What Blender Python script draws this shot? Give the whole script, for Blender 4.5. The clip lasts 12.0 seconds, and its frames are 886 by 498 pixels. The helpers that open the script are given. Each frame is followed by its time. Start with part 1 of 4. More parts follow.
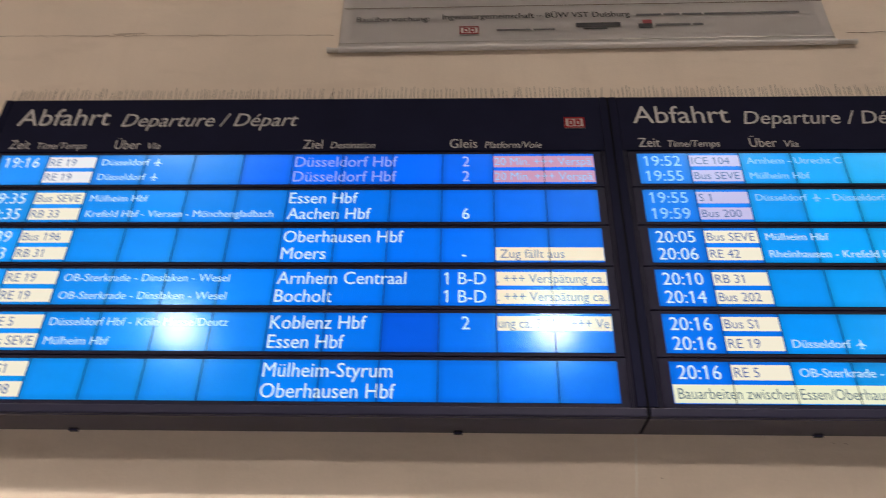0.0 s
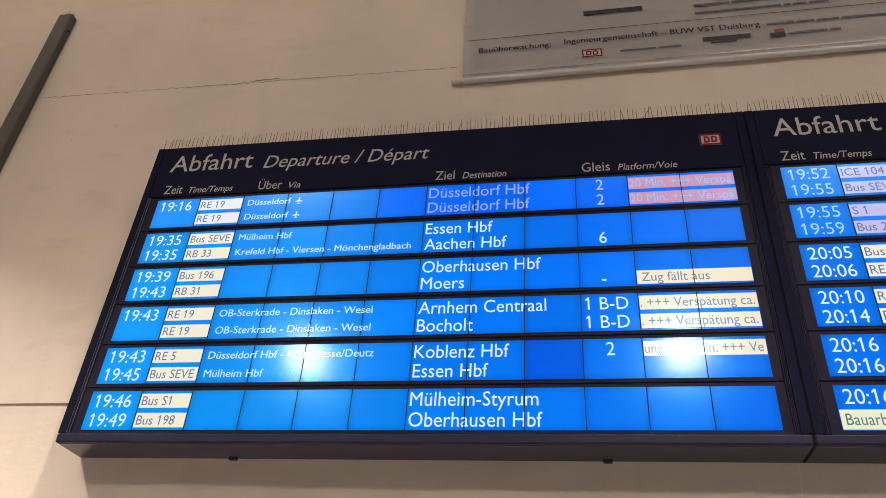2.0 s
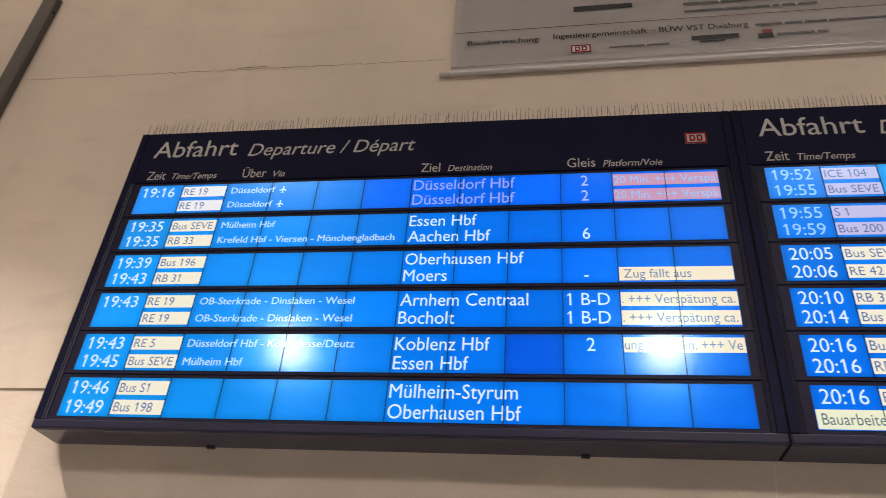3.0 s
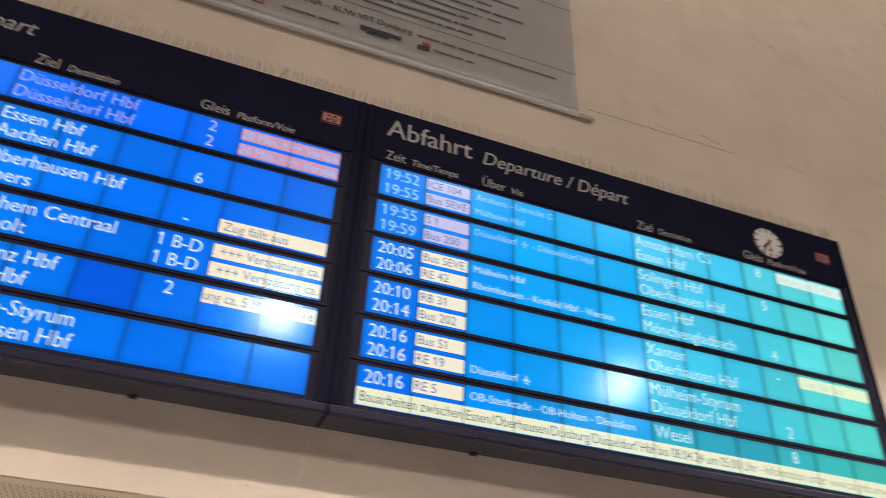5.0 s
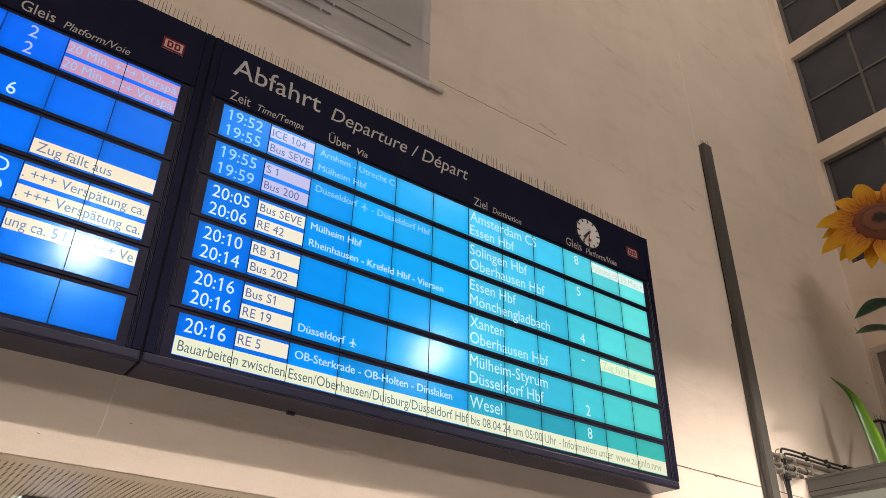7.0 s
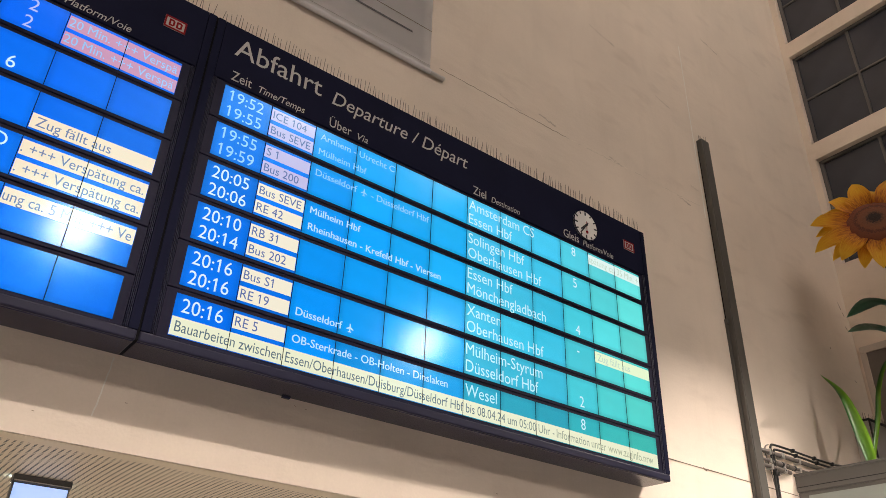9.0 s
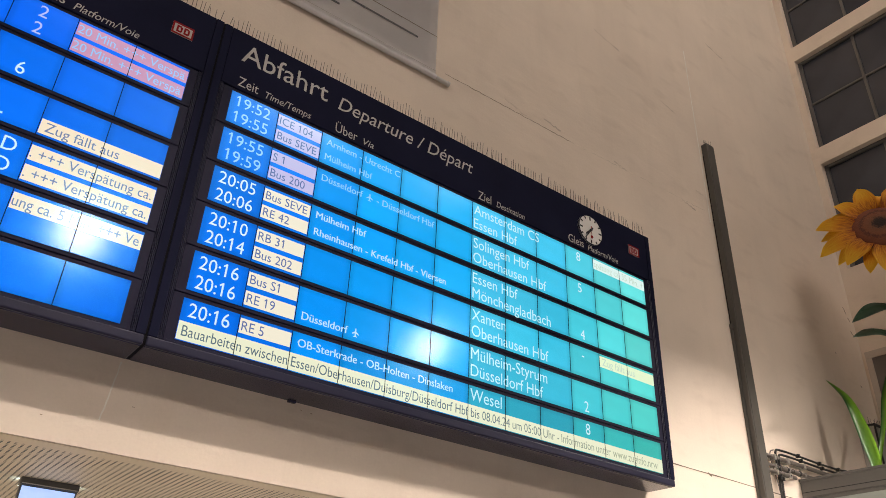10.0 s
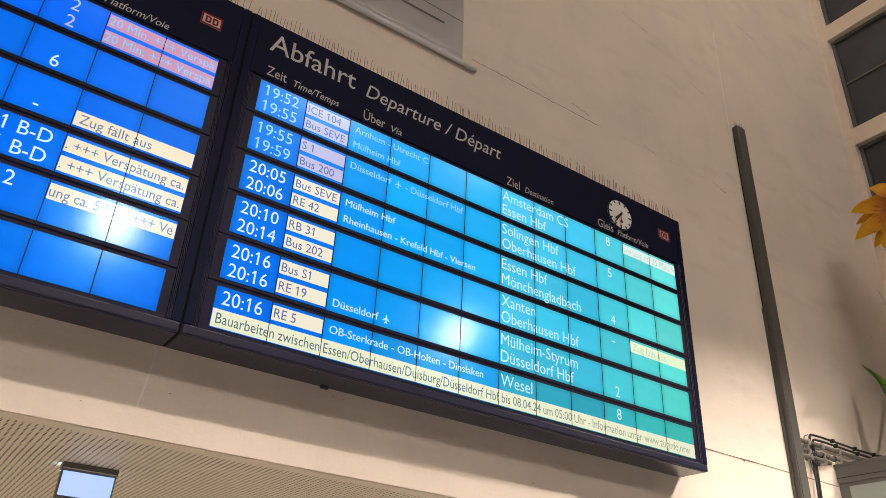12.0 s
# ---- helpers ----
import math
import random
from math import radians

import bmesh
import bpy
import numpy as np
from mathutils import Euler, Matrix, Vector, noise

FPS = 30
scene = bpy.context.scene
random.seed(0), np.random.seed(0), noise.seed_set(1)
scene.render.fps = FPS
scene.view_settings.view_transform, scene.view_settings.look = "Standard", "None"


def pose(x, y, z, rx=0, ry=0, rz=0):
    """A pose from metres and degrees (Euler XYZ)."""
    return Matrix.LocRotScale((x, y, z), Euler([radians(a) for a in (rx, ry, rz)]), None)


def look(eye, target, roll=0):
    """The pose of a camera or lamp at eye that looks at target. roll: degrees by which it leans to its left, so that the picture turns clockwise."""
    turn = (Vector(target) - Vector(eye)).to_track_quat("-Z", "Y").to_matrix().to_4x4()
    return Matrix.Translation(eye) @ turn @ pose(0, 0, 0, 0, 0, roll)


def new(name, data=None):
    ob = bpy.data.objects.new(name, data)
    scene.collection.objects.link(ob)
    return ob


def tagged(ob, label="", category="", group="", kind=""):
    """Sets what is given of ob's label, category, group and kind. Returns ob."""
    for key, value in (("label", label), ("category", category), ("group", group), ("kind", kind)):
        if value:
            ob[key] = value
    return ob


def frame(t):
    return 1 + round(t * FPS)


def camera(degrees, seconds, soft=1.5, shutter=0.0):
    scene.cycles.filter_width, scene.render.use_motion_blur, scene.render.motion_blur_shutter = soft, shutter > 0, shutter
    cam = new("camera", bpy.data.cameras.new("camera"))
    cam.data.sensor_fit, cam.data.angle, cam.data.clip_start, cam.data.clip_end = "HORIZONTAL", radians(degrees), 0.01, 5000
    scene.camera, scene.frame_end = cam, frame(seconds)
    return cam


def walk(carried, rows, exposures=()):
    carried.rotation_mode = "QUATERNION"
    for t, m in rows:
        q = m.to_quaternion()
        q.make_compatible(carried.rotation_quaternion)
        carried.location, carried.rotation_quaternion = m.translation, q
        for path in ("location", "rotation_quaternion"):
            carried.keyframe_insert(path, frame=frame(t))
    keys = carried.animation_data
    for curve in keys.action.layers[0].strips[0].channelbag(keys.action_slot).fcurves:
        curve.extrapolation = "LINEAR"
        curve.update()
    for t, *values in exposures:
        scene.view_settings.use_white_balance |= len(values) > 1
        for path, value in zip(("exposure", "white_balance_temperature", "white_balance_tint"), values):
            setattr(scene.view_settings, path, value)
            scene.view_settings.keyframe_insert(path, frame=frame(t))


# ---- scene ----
cam = camera(60.2, 12.0, soft=0.7, shutter=0.5)
PATH = [
    (0, (-1.07, -4.351, 1.737), (-1.133, -2.668, 2.815), 1.2),
    (0.5, (-1.167, -4.343, 1.706), (-1.366, -2.695, 2.821), 2.3),
    (1, (-1.225, -4.398, 1.745), (-1.5, -2.758, 2.857), 2.9),
    (1.5, (-1.253, -4.392, 1.739), (-1.582, -2.769, 2.86), 3.8),
    (2, (-1.294, -4.396, 1.736), (-1.626, -2.773, 2.857), 4.3),
    (2.5, (-1.286, -4.38, 1.738), (-1.617, -2.755, 2.857), 4.7),
    (2.7, (-1.275, -4.378, 1.739), (-1.604, -2.75, 2.854), 4.8),
    (4.3, (-1.157, -4.3, 1.703), (-0.94, -2.652, 2.815), 3.4),
    (4.5, (-1.081, -4.247, 1.68), (-0.749, -2.627, 2.806), 2.9),
    (4.7, (-1.024, -4.266, 1.673), (-0.604, -2.664, 2.795), 2.7),
    (5, (-0.863, -4.458, 1.703), (-0.308, -2.868, 2.782), 3.2),
    (5.5, (-0.82, -4.486, 1.713), (-0.058, -2.962, 2.761), 2.5),
    (6, (-0.841, -4.415, 1.722), (0.061, -2.957, 2.752), 1.7),
    (6.5, (-0.896, -4.362, 1.729), (0.067, -2.934, 2.746), 1.5),
    (7, (-0.966, -4.332, 1.719), (0.03, -2.926, 2.735), 1.3),
    (9, (-0.995, -4.272, 1.699), (0.027, -2.872, 2.697), 2.3),
    (9.5, (-1.002, -4.284, 1.7), (0.017, -2.884, 2.7), 2.5),
    (10, (-1.015, -4.289, 1.702), (-0.005, -2.885, 2.706), 2.6),
    (10.5, (-1.028, -4.282, 1.697), (-0.033, -2.868, 2.702), 2.8),
    (11, (-1.041, -4.283, 1.693), (-0.06, -2.855, 2.692), 2.9),
    (11.5, (-1.034, -4.284, 1.692), (-0.065, -2.837, 2.677), 3.0),
    (12, (-1.032, -4.276, 1.692), (-0.067, -2.819, 2.664), 3.1),
]
walk(cam, [(t, look(eye, target, roll)) for t, eye, target, roll in PATH])

# ---------- world and light ----------
world = bpy.data.worlds.new("night")
scene.world = world
world.use_nodes = True
world.node_tree.nodes["Background"].inputs["Color"].default_value = (0.10, 0.12, 0.18, 1)
world.node_tree.nodes["Background"].inputs["Strength"].default_value = 0.12
scene.view_settings.exposure = 0.0
LAMP_XS, LAMP_Y, LAMP_Z = (-5.48, 0.25, 6.15), -6.0, 6.97    # floodlights hanging in the hall, facing the board wall
HIGH_XS, HIGH_Y, HIGH_Z = (2.1, 2.9), -9.2, 15.1      # lights in the hall ceiling
HIGH_BEAMS = ((2.1, 0.2, 355, 45), (2.9, -5.6, 265, 42))   # lamp, where its beam goes, watts, spread
DOWN_Y, DOWN_Z = -5.0, 9.25      # lamps hanging nearer the wall, throwing pools on its lower part
DOWN_LAMPS = ((-8.05, -6.6, 165, 58), (9.0, 4.9, 255, 51))   # lamp, where its beam goes, watts, spread
FLOOD_W, PASSAGE_FILL_W = 18, 580


def lin(r, g, b):
    """sRGB 0-255 to a linear colour."""
    f = lambda v: v / 255 / 12.92 if v / 255 <= 0.04045 else ((v / 255 + 0.055) / 1.055) ** 2.4
    return (f(r), f(g), f(b), 1.0)


def disc_light(name, place, target, size, watts, colour, spread=180):
    data = bpy.data.lights.new(name, "AREA")
    data.shape, data.size, data.energy, data.color, data.spread = "DISK", size, watts, colour, radians(spread)
    ob = new(name, data)
    ob.matrix_world = look(place, target)
    return ob


WARM, MILD = (1.0, 0.86, 0.76), (1.0, 0.875, 0.785)
for x, aim, spread in zip(LAMP_XS, (-4.0, 0.25, 4.0), (82, 82, 86)):
    disc_light("flood_light", (x, LAMP_Y, LAMP_Z), (aim, 0.3, 2.2), 0.60, FLOOD_W, WARM, spread)
for x, aim, watts, spread in DOWN_LAMPS:
    disc_light("down_light", (x, DOWN_Y, DOWN_Z), (aim, -1.0, 0.0), 0.15, watts, WARM, spread)
for x, aim, watts, spread in HIGH_BEAMS:
    disc_light("hall_light", (x, HIGH_Y, HIGH_Z), (aim, -3.5, 0.0), 0.18, watts, WARM, spread)
LEAF_LAMP = (1.0, -12.0, 4.0)      # unseen source across the hall, inferred from the leaf shadows
disc_light("mast_light", LEAF_LAMP, (7.3, 0.3, 2.6), 0.36, 34, MILD, 23)
FILL_LAMPS = ((-8.0, 500), (0.0, 75), (4.6, 410), (9.0, 240))   # wide unseen fill lamps, added to brighten the upper wall
for x, watts in FILL_LAMPS:
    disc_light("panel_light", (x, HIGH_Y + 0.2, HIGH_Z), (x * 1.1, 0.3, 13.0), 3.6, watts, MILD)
# Unseen fill lamps, added so bounced light lifts the passage ceiling.
for x in (-3.0, 3.0):
    disc_light("passage_light", (x, 4.6, 2.77), (x, 4.6, 0), 0.9, PASSAGE_FILL_W, (1.0, 0.88, 0.74))


# ---------- materials ----------
def nodes_of(name):
    m = bpy.data.materials.new(name)
    m.use_nodes = True
    return m, m.node_tree.nodes, m.node_tree.links, m.node_tree.nodes["Principled BSDF"]


def surface(name, colour, rough=0.6, metal=0.0, vary=0.12, big=1.2, fine=40.0, bump=0.15, coords="Object", coat=0.0, depth=0.004, spec=0.5):
    """A paint, plaster, plastic or metal: colour with large blotches and fine grain, uneven gloss, fine relief."""
    m, n, l, p = nodes_of(name)
    tc = n.new("ShaderNodeTexCoord")
    large, small = n.new("ShaderNodeTexNoise"), n.new("ShaderNodeTexNoise")
    large.inputs["Scale"].default_value, large.inputs["Detail"].default_value = big, 5
    small.inputs["Scale"].default_value, small.inputs["Detail"].default_value = fine, 4
    for t in (large, small):
        l.new(tc.outputs[coords], t.inputs["Vector"])
    ramp = n.new("ShaderNodeMapRange")
    ramp.inputs["From Min"].default_value, ramp.inputs["From Max"].default_value = 0.3, 0.7
    ramp.inputs["To Min"].default_value, ramp.inputs["To Max"].default_value = 1 - vary, 1 + vary * 0.5
    l.new(large.outputs["Fac"], ramp.inputs["Value"])
    grain = n.new("ShaderNodeMapRange")
    grain.inputs["To Min"].default_value, grain.inputs["To Max"].default_value = 1 - vary * 0.5, 1 + vary * 0.5
    l.new(small.outputs["Fac"], grain.inputs["Value"])
    mul = n.new("ShaderNodeMath")
    mul.operation = "MULTIPLY"
    l.new(ramp.outputs[0], mul.inputs[0]), l.new(grain.outputs[0], mul.inputs[1])
    mix = n.new("ShaderNodeVectorMath")
    mix.operation = "SCALE"
    mix.inputs[0].default_value = colour[:3]
    l.new(mul.outputs[0], mix.inputs["Scale"])
    l.new(mix.outputs[0], p.inputs["Base Color"])
    gloss = n.new("ShaderNodeMapRange")
    gloss.inputs["To Min"].default_value, gloss.inputs["To Max"].default_value = rough * 0.85, min(1, rough * 1.15)
    l.new(large.outputs["Fac"], gloss.inputs["Value"])
    l.new(gloss.outputs[0], p.inputs["Roughness"])
    p.inputs["Metallic"].default_value = metal
    p.inputs["Coat Weight"].default_value = coat
    p.inputs["Specular IOR Level"].default_value = spec
    if bump:
        b = n.new("ShaderNodeBump")
        b.inputs["Strength"].default_value, b.inputs["Distance"].default_value = bump, depth
        l.new(small.outputs["Fac"], b.inputs["Height"])
        l.new(b.outputs["Normal"], p.inputs["Normal"])
    return m


def plaster(name, colour):
    """Old painted plaster: faint trowel waves, dusty blotches, vertical dirt runs and a little grit."""
    m = surface(name, colour, rough=0.75, vary=0.09, big=0.9, fine=55, bump=0.25, depth=0.004)
    n, l, p = m.node_tree.nodes, m.node_tree.links, m.node_tree.nodes["Principled BSDF"]
    tc = n.new("ShaderNodeTexCoord")
    stretch = n.new("ShaderNodeMapping")
    stretch.inputs["Scale"].default_value = (2.2, 2.2, 0.35)
    runs = n.new("ShaderNodeTexNoise")
    runs.inputs["Scale"].default_value, runs.inputs["Detail"].default_value, runs.inputs["Roughness"].default_value = 1.6, 8, 0.65
    l.new(tc.outputs["Object"], stretch.inputs["Vector"]), l.new(stretch.outputs[0], runs.inputs["Vector"])
    amount = n.new("ShaderNodeMapRange")
    amount.inputs["From Min"].default_value, amount.inputs["From Max"].default_value = 0.52, 0.78
    amount.inputs["To Min"].default_value, amount.inputs["To Max"].default_value = 0.0, 0.16
    l.new(runs.outputs["Fac"], amount.inputs["Value"])
    dirt = n.new("ShaderNodeMix")
    dirt.data_type = "RGBA"
    dirt.inputs["B"].default_value = (colour[0] * 0.62, colour[1] * 0.58, colour[2] * 0.52, 1)
    old = p.inputs["Base Color"].links[0].from_socket
    l.new(amount.outputs[0], dirt.inputs["Factor"]), l.new(old, dirt.inputs["A"])
    l.new(dirt.outputs["Result"], p.inputs["Base Color"])
    wave, relief = n.new("ShaderNodeTexNoise"), n.new("ShaderNodeBump")
    slant = n.new("ShaderNodeMapping")
    slant.inputs["Rotation"].default_value, slant.inputs["Scale"].default_value = (0, radians(24), 0), (0.6, 1.0, 1.7)
    wave.inputs["Scale"].default_value, wave.inputs["Detail"].default_value = 2.6, 6
    l.new(tc.outputs["Object"], slant.inputs["Vector"]), l.new(slant.outputs[0], wave.inputs["Vector"])
    smear, rub = n.new("ShaderNodeMapRange"), n.new("ShaderNodeMix")
    smear.inputs["From Min"].default_value, smear.inputs["From Max"].default_value = 0.57, 0.74
    smear.inputs["To Min"].default_value, smear.inputs["To Max"].default_value = 0.0, 0.20
    rub.data_type = "RGBA"
    rub.inputs["B"].default_value = (colour[0] * 0.55, colour[1] * 0.50, colour[2] * 0.46, 1)
    l.new(wave.outputs["Fac"], smear.inputs["Value"]), l.new(smear.outputs[0], rub.inputs["Factor"])
    l.new(dirt.outputs["Result"], rub.inputs["A"]), l.new(rub.outputs["Result"], p.inputs["Base Color"])
    relief.inputs["Strength"].default_value, relief.inputs["Distance"].default_value = 0.35, 0.03
    l.new(wave.outputs["Fac"], relief.inputs["Height"])
    l.new(p.inputs["Normal"].links[0].from_socket, relief.inputs["Normal"])
    l.new(relief.outputs["Normal"], p.inputs["Normal"])
    return m


def lcd_material():
    """A backlit liquid crystal cell behind glass: its object colour, dimmer towards the rim, a weak grain, a clear
    coat.
    """
    m, n, l, p = nodes_of("lcd")
    info, tc, grain = n.new("ShaderNodeObjectInfo"), n.new("ShaderNodeTexCoord"), n.new("ShaderNodeTexNoise")
    grain.inputs["Scale"].default_value, grain.inputs["Detail"].default_value = 5.0, 3
    l.new(tc.outputs["Object"], grain.inputs["Vector"])
    r = n.new("ShaderNodeMapRange")
    r.inputs["To Min"].default_value, r.inputs["To Max"].default_value = 0.93, 1.15
    l.new(grain.outputs["Fac"], r.inputs["Value"])
    sep = n.new("ShaderNodeSeparateXYZ")
    l.new(tc.outputs["Object"], sep.inputs[0])
    rim = []
    for axis, half, soft in (("X", 0.180, 0.05), ("Z", 0.136, 0.045)):
        a = n.new("ShaderNodeMath")
        a.operation = "ABSOLUTE"
        l.new(sep.outputs[axis], a.inputs[0])
        f = n.new("ShaderNodeMapRange")
        f.interpolation_type = "SMOOTHSTEP"
        f.inputs["From Min"].default_value, f.inputs["From Max"].default_value = half - soft, half
        f.inputs["To Min"].default_value, f.inputs["To Max"].default_value = 1.0, 0.82
        l.new(a.outputs[0], f.inputs["Value"])
        rim.append(f)
    k = r.outputs[0]
    for f in rim:
        mul = n.new("ShaderNodeMath")
        mul.operation = "MULTIPLY"
        l.new(k, mul.inputs[0]), l.new(f.outputs[0], mul.inputs[1])
        k = mul.outputs[0]
    glass(p)
    l.new(info.outputs["Color"], p.inputs["Emission Color"])
    l.new(k, p.inputs["Emission Strength"])
    return m


def lcd_material():
    """A backlit liquid crystal cell behind glass: its object colour, dimmer towards the rim, a weak grain, a clear
    coat.
    """
    m, n, l, p = nodes_of("lcd")
    info, tc, grain = n.new("ShaderNodeObjectInfo"), n.new("ShaderNodeTexCoord"), n.new("ShaderNodeTexNoise")
    grain.inputs["Scale"].default_value, grain.inputs["Detail"].default_value = 5.0, 3
    l.new(tc.outputs["Object"], grain.inputs["Vector"])
    r = n.new("ShaderNodeMapRange")
    r.inputs["To Min"].default_value, r.inputs["To Max"].default_value = 0.93, 1.15
    l.new(grain.outputs["Fac"], r.inputs["Value"])
    sep = n.new("ShaderNodeSeparateXYZ")
    l.new(tc.outputs["Object"], sep.inputs[0])
    rim = []
    for axis, half, soft in (("X", 0.180, 0.05), ("Z", 0.136, 0.045)):
        a = n.new("ShaderNodeMath")
        a.operation = "ABSOLUTE"
        l.new(sep.outputs[axis], a.inputs[0])
        f = n.new("ShaderNodeMapRange")
        f.interpolation_type = "SMOOTHSTEP"
        f.inputs["From Min"].default_value, f.inputs["From Max"].default_value = half - soft, half
        f.inputs["To Min"].default_value, f.inputs["To Max"].default_value = 1.0, 0.82
        l.new(a.outputs[0], f.inputs["Value"])
        rim.append(f)
    k = r.outputs[0]
    for f in rim:
        mul = n.new("ShaderNodeMath")
        mul.operation = "MULTIPLY"
        l.new(k, mul.inputs[0]), l.new(f.outputs[0], mul.inputs[1])
        k = mul.outputs[0]
    glass(p)
    l.new(info.outputs["Color"], p.inputs["Emission Color"])
    l.new(k, p.inputs["Emission Strength"])
    return m


def glass(p):
    """Blue-tinted anti-glare glass over a black cell."""
    p.inputs["Base Color"].default_value = (0.002, 0.006, 0.012, 1)
    p.inputs["Roughness"].default_value = 0.25
    p.inputs["Specular IOR Level"].default_value = 0.72
    p.inputs["Specular Tint"].default_value = (0.0, 0.66, 1.0, 1)
    p.inputs["Coat Weight"].default_value, p.inputs["Coat Roughness"].default_value = 0.45, 0.125


def lcd_ink_material():
    """Lit segments of the display: even colour behind the same glass."""
    m, n, l, p = nodes_of("lcd_ink")
    info = n.new("ShaderNodeObjectInfo")
    glass(p)
    l.new(info.outputs["Color"], p.inputs["Emission Color"])
    p.inputs["Emission Strength"].default_value = 1.0
    return m


def plain_glow(name, colour, strength):
    m, _, _, p = nodes_of(name)
    p.inputs["Base Color"].default_value = (0.6, 0.6, 0.6, 1)
    p.inputs["Emission Color"].default_value, p.inputs["Emission Strength"].default_value = colour, strength
    return m


def perforated(name, colour):
    """Painted sheet metal with rows of small round holes."""
    m = surface(name, colour, rough=0.5, vary=0.06, fine=30, bump=0.05)
    n, l, p = m.node_tree.nodes, m.node_tree.links, m.node_tree.nodes["Principled BSDF"]
    tc, sep = n.new("ShaderNodeTexCoord"), n.new("ShaderNodeSeparateXYZ")
    l.new(tc.outputs["Object"], sep.inputs[0])

    def op(kind, a, b=None):
        k = n.new("ShaderNodeMath")
        k.operation = kind
        for i, v in enumerate((a, b)):
            if v is None:
                continue
            if isinstance(v, (int, float)):
                k.inputs[i].default_value = v
            else:
                l.new(v, k.inputs[i])
        return k.outputs[0]

    def cell(axis, pitch):
        return op("MULTIPLY", op("SUBTRACT", op("FRACT", op("DIVIDE", sep.outputs[axis], pitch)), 0.5), pitch)
    u, v = cell("X", 0.036), cell("Y", 0.036)
    dist = op("SQRT", op("ADD", op("MULTIPLY", u, u), op("MULTIPLY", v, op("MULTIPLY", v, 0.42))))
    hole = op("MULTIPLY", op("LESS_THAN", dist, 0.0078), op("GREATER_THAN", sep.outputs["Y"], 0.45))
    mix = n.new("ShaderNodeMix")
    mix.data_type = "RGBA"
    mix.inputs["B"].default_value = (0.03, 0.025, 0.02, 1)
    old = p.inputs["Base Color"].links[0].from_socket
    l.new(hole, mix.inputs["Factor"]), l.new(old, mix.inputs["A"])
    l.new(mix.outputs["Result"], p.inputs["Base Color"])
    return m


def petal_material():
    """Yellow cloth petal, deeper orange towards its root, with fine streaks along it."""
    m, n, l, p = nodes_of("petal_cloth")
    tc, sep, ramp = n.new("ShaderNodeTexCoord"), n.new("ShaderNodeSeparateXYZ"), n.new("ShaderNodeValToRGB")
    l.new(tc.outputs["UV"], sep.inputs[0])
    streak = n.new("ShaderNodeTexNoise")
    mp = n.new("ShaderNodeMapping")
    mp.inputs["Scale"].default_value = (2.0, 14.0, 1.0)
    streak.inputs["Scale"].default_value, streak.inputs["Detail"].default_value = 2.0, 4
    l.new(tc.outputs["UV"], mp.inputs["Vector"]), l.new(mp.outputs[0], streak.inputs["Vector"])
    add = n.new("ShaderNodeMath")
    add.operation = "MULTIPLY_ADD"
    add.inputs[1].default_value, add.inputs[2].default_value = 1.3, -0.66
    l.new(streak.outputs["Fac"], add.inputs[0])
    total = n.new("ShaderNodeMath")
    l.new(sep.outputs["X"], total.inputs[0]), l.new(add.outputs[0], total.inputs[1])
    e = ramp.color_ramp.elements
    e[0].position, e[0].color = 0.05, (0.40, 0.085, 0.008, 1)
    e[1].position, e[1].color = 0.75, (0.93, 0.60, 0.04, 1)
    mid = e.new(0.35)
    mid.color = (0.82, 0.36, 0.015, 1)
    l.new(total.outputs[0], ramp.inputs[0]), l.new(ramp.outputs[0], p.inputs["Base Color"])
    p.inputs["Roughness"].default_value = 0.65
    return m


def seed_material(reach):
    """Printed seed head: red-brown, a dark speckled heart and a darker ring near the rim."""
    m, n, l, p = nodes_of("seed_head")
    tc, flat, size = n.new("ShaderNodeTexCoord"), n.new("ShaderNodeVectorMath"), n.new("ShaderNodeVectorMath")
    flat.operation, size.operation = "MULTIPLY", "LENGTH"
    flat.inputs[1].default_value = (1 / reach, 1 / reach, 0)
    l.new(tc.outputs["Object"], flat.inputs[0]), l.new(flat.outputs[0], size.inputs[0])
    speck = n.new("ShaderNodeTexNoise")
    speck.inputs["Scale"].default_value, speck.inputs["Detail"].default_value = 55, 3
    l.new(tc.outputs["Object"], speck.inputs["Vector"])
    shift, ramp = n.new("ShaderNodeMath"), n.new("ShaderNodeValToRGB")
    shift.operation = "MULTIPLY_ADD"
    shift.inputs[1].default_value = 0.34
    l.new(speck.outputs["Fac"], shift.inputs[0]), l.new(size.outputs["Value"], shift.inputs[2])
    e = ramp.color_ramp.elements
    e[0].position, e[0].color = 0.36, (0.022, 0.014, 0.010, 1)
    e[1].position, e[1].color = 1.0, (0.17, 0.048, 0.020, 1)
    for at, colour in ((0.50, (0.16, 0.062, 0.030, 1)), (0.72, (0.19, 0.066, 0.028, 1)), (0.80, (0.085, 0.028, 0.016, 1)), (0.90, (0.18, 0.055, 0.024, 1))):
        e.new(at).color = colour
    l.new(shift.outputs[0], ramp.inputs[0]), l.new(ramp.outputs[0], p.inputs["Base Color"])
    relief = n.new("ShaderNodeBump")
    relief.inputs["Strength"].default_value, relief.inputs["Distance"].default_value = 0.6, 0.02
    l.new(speck.outputs["Fac"], relief.inputs["Height"]), l.new(relief.outputs["Normal"], p.inputs["Normal"])
    p.inputs["Roughness"].default_value = 0.9
    return m


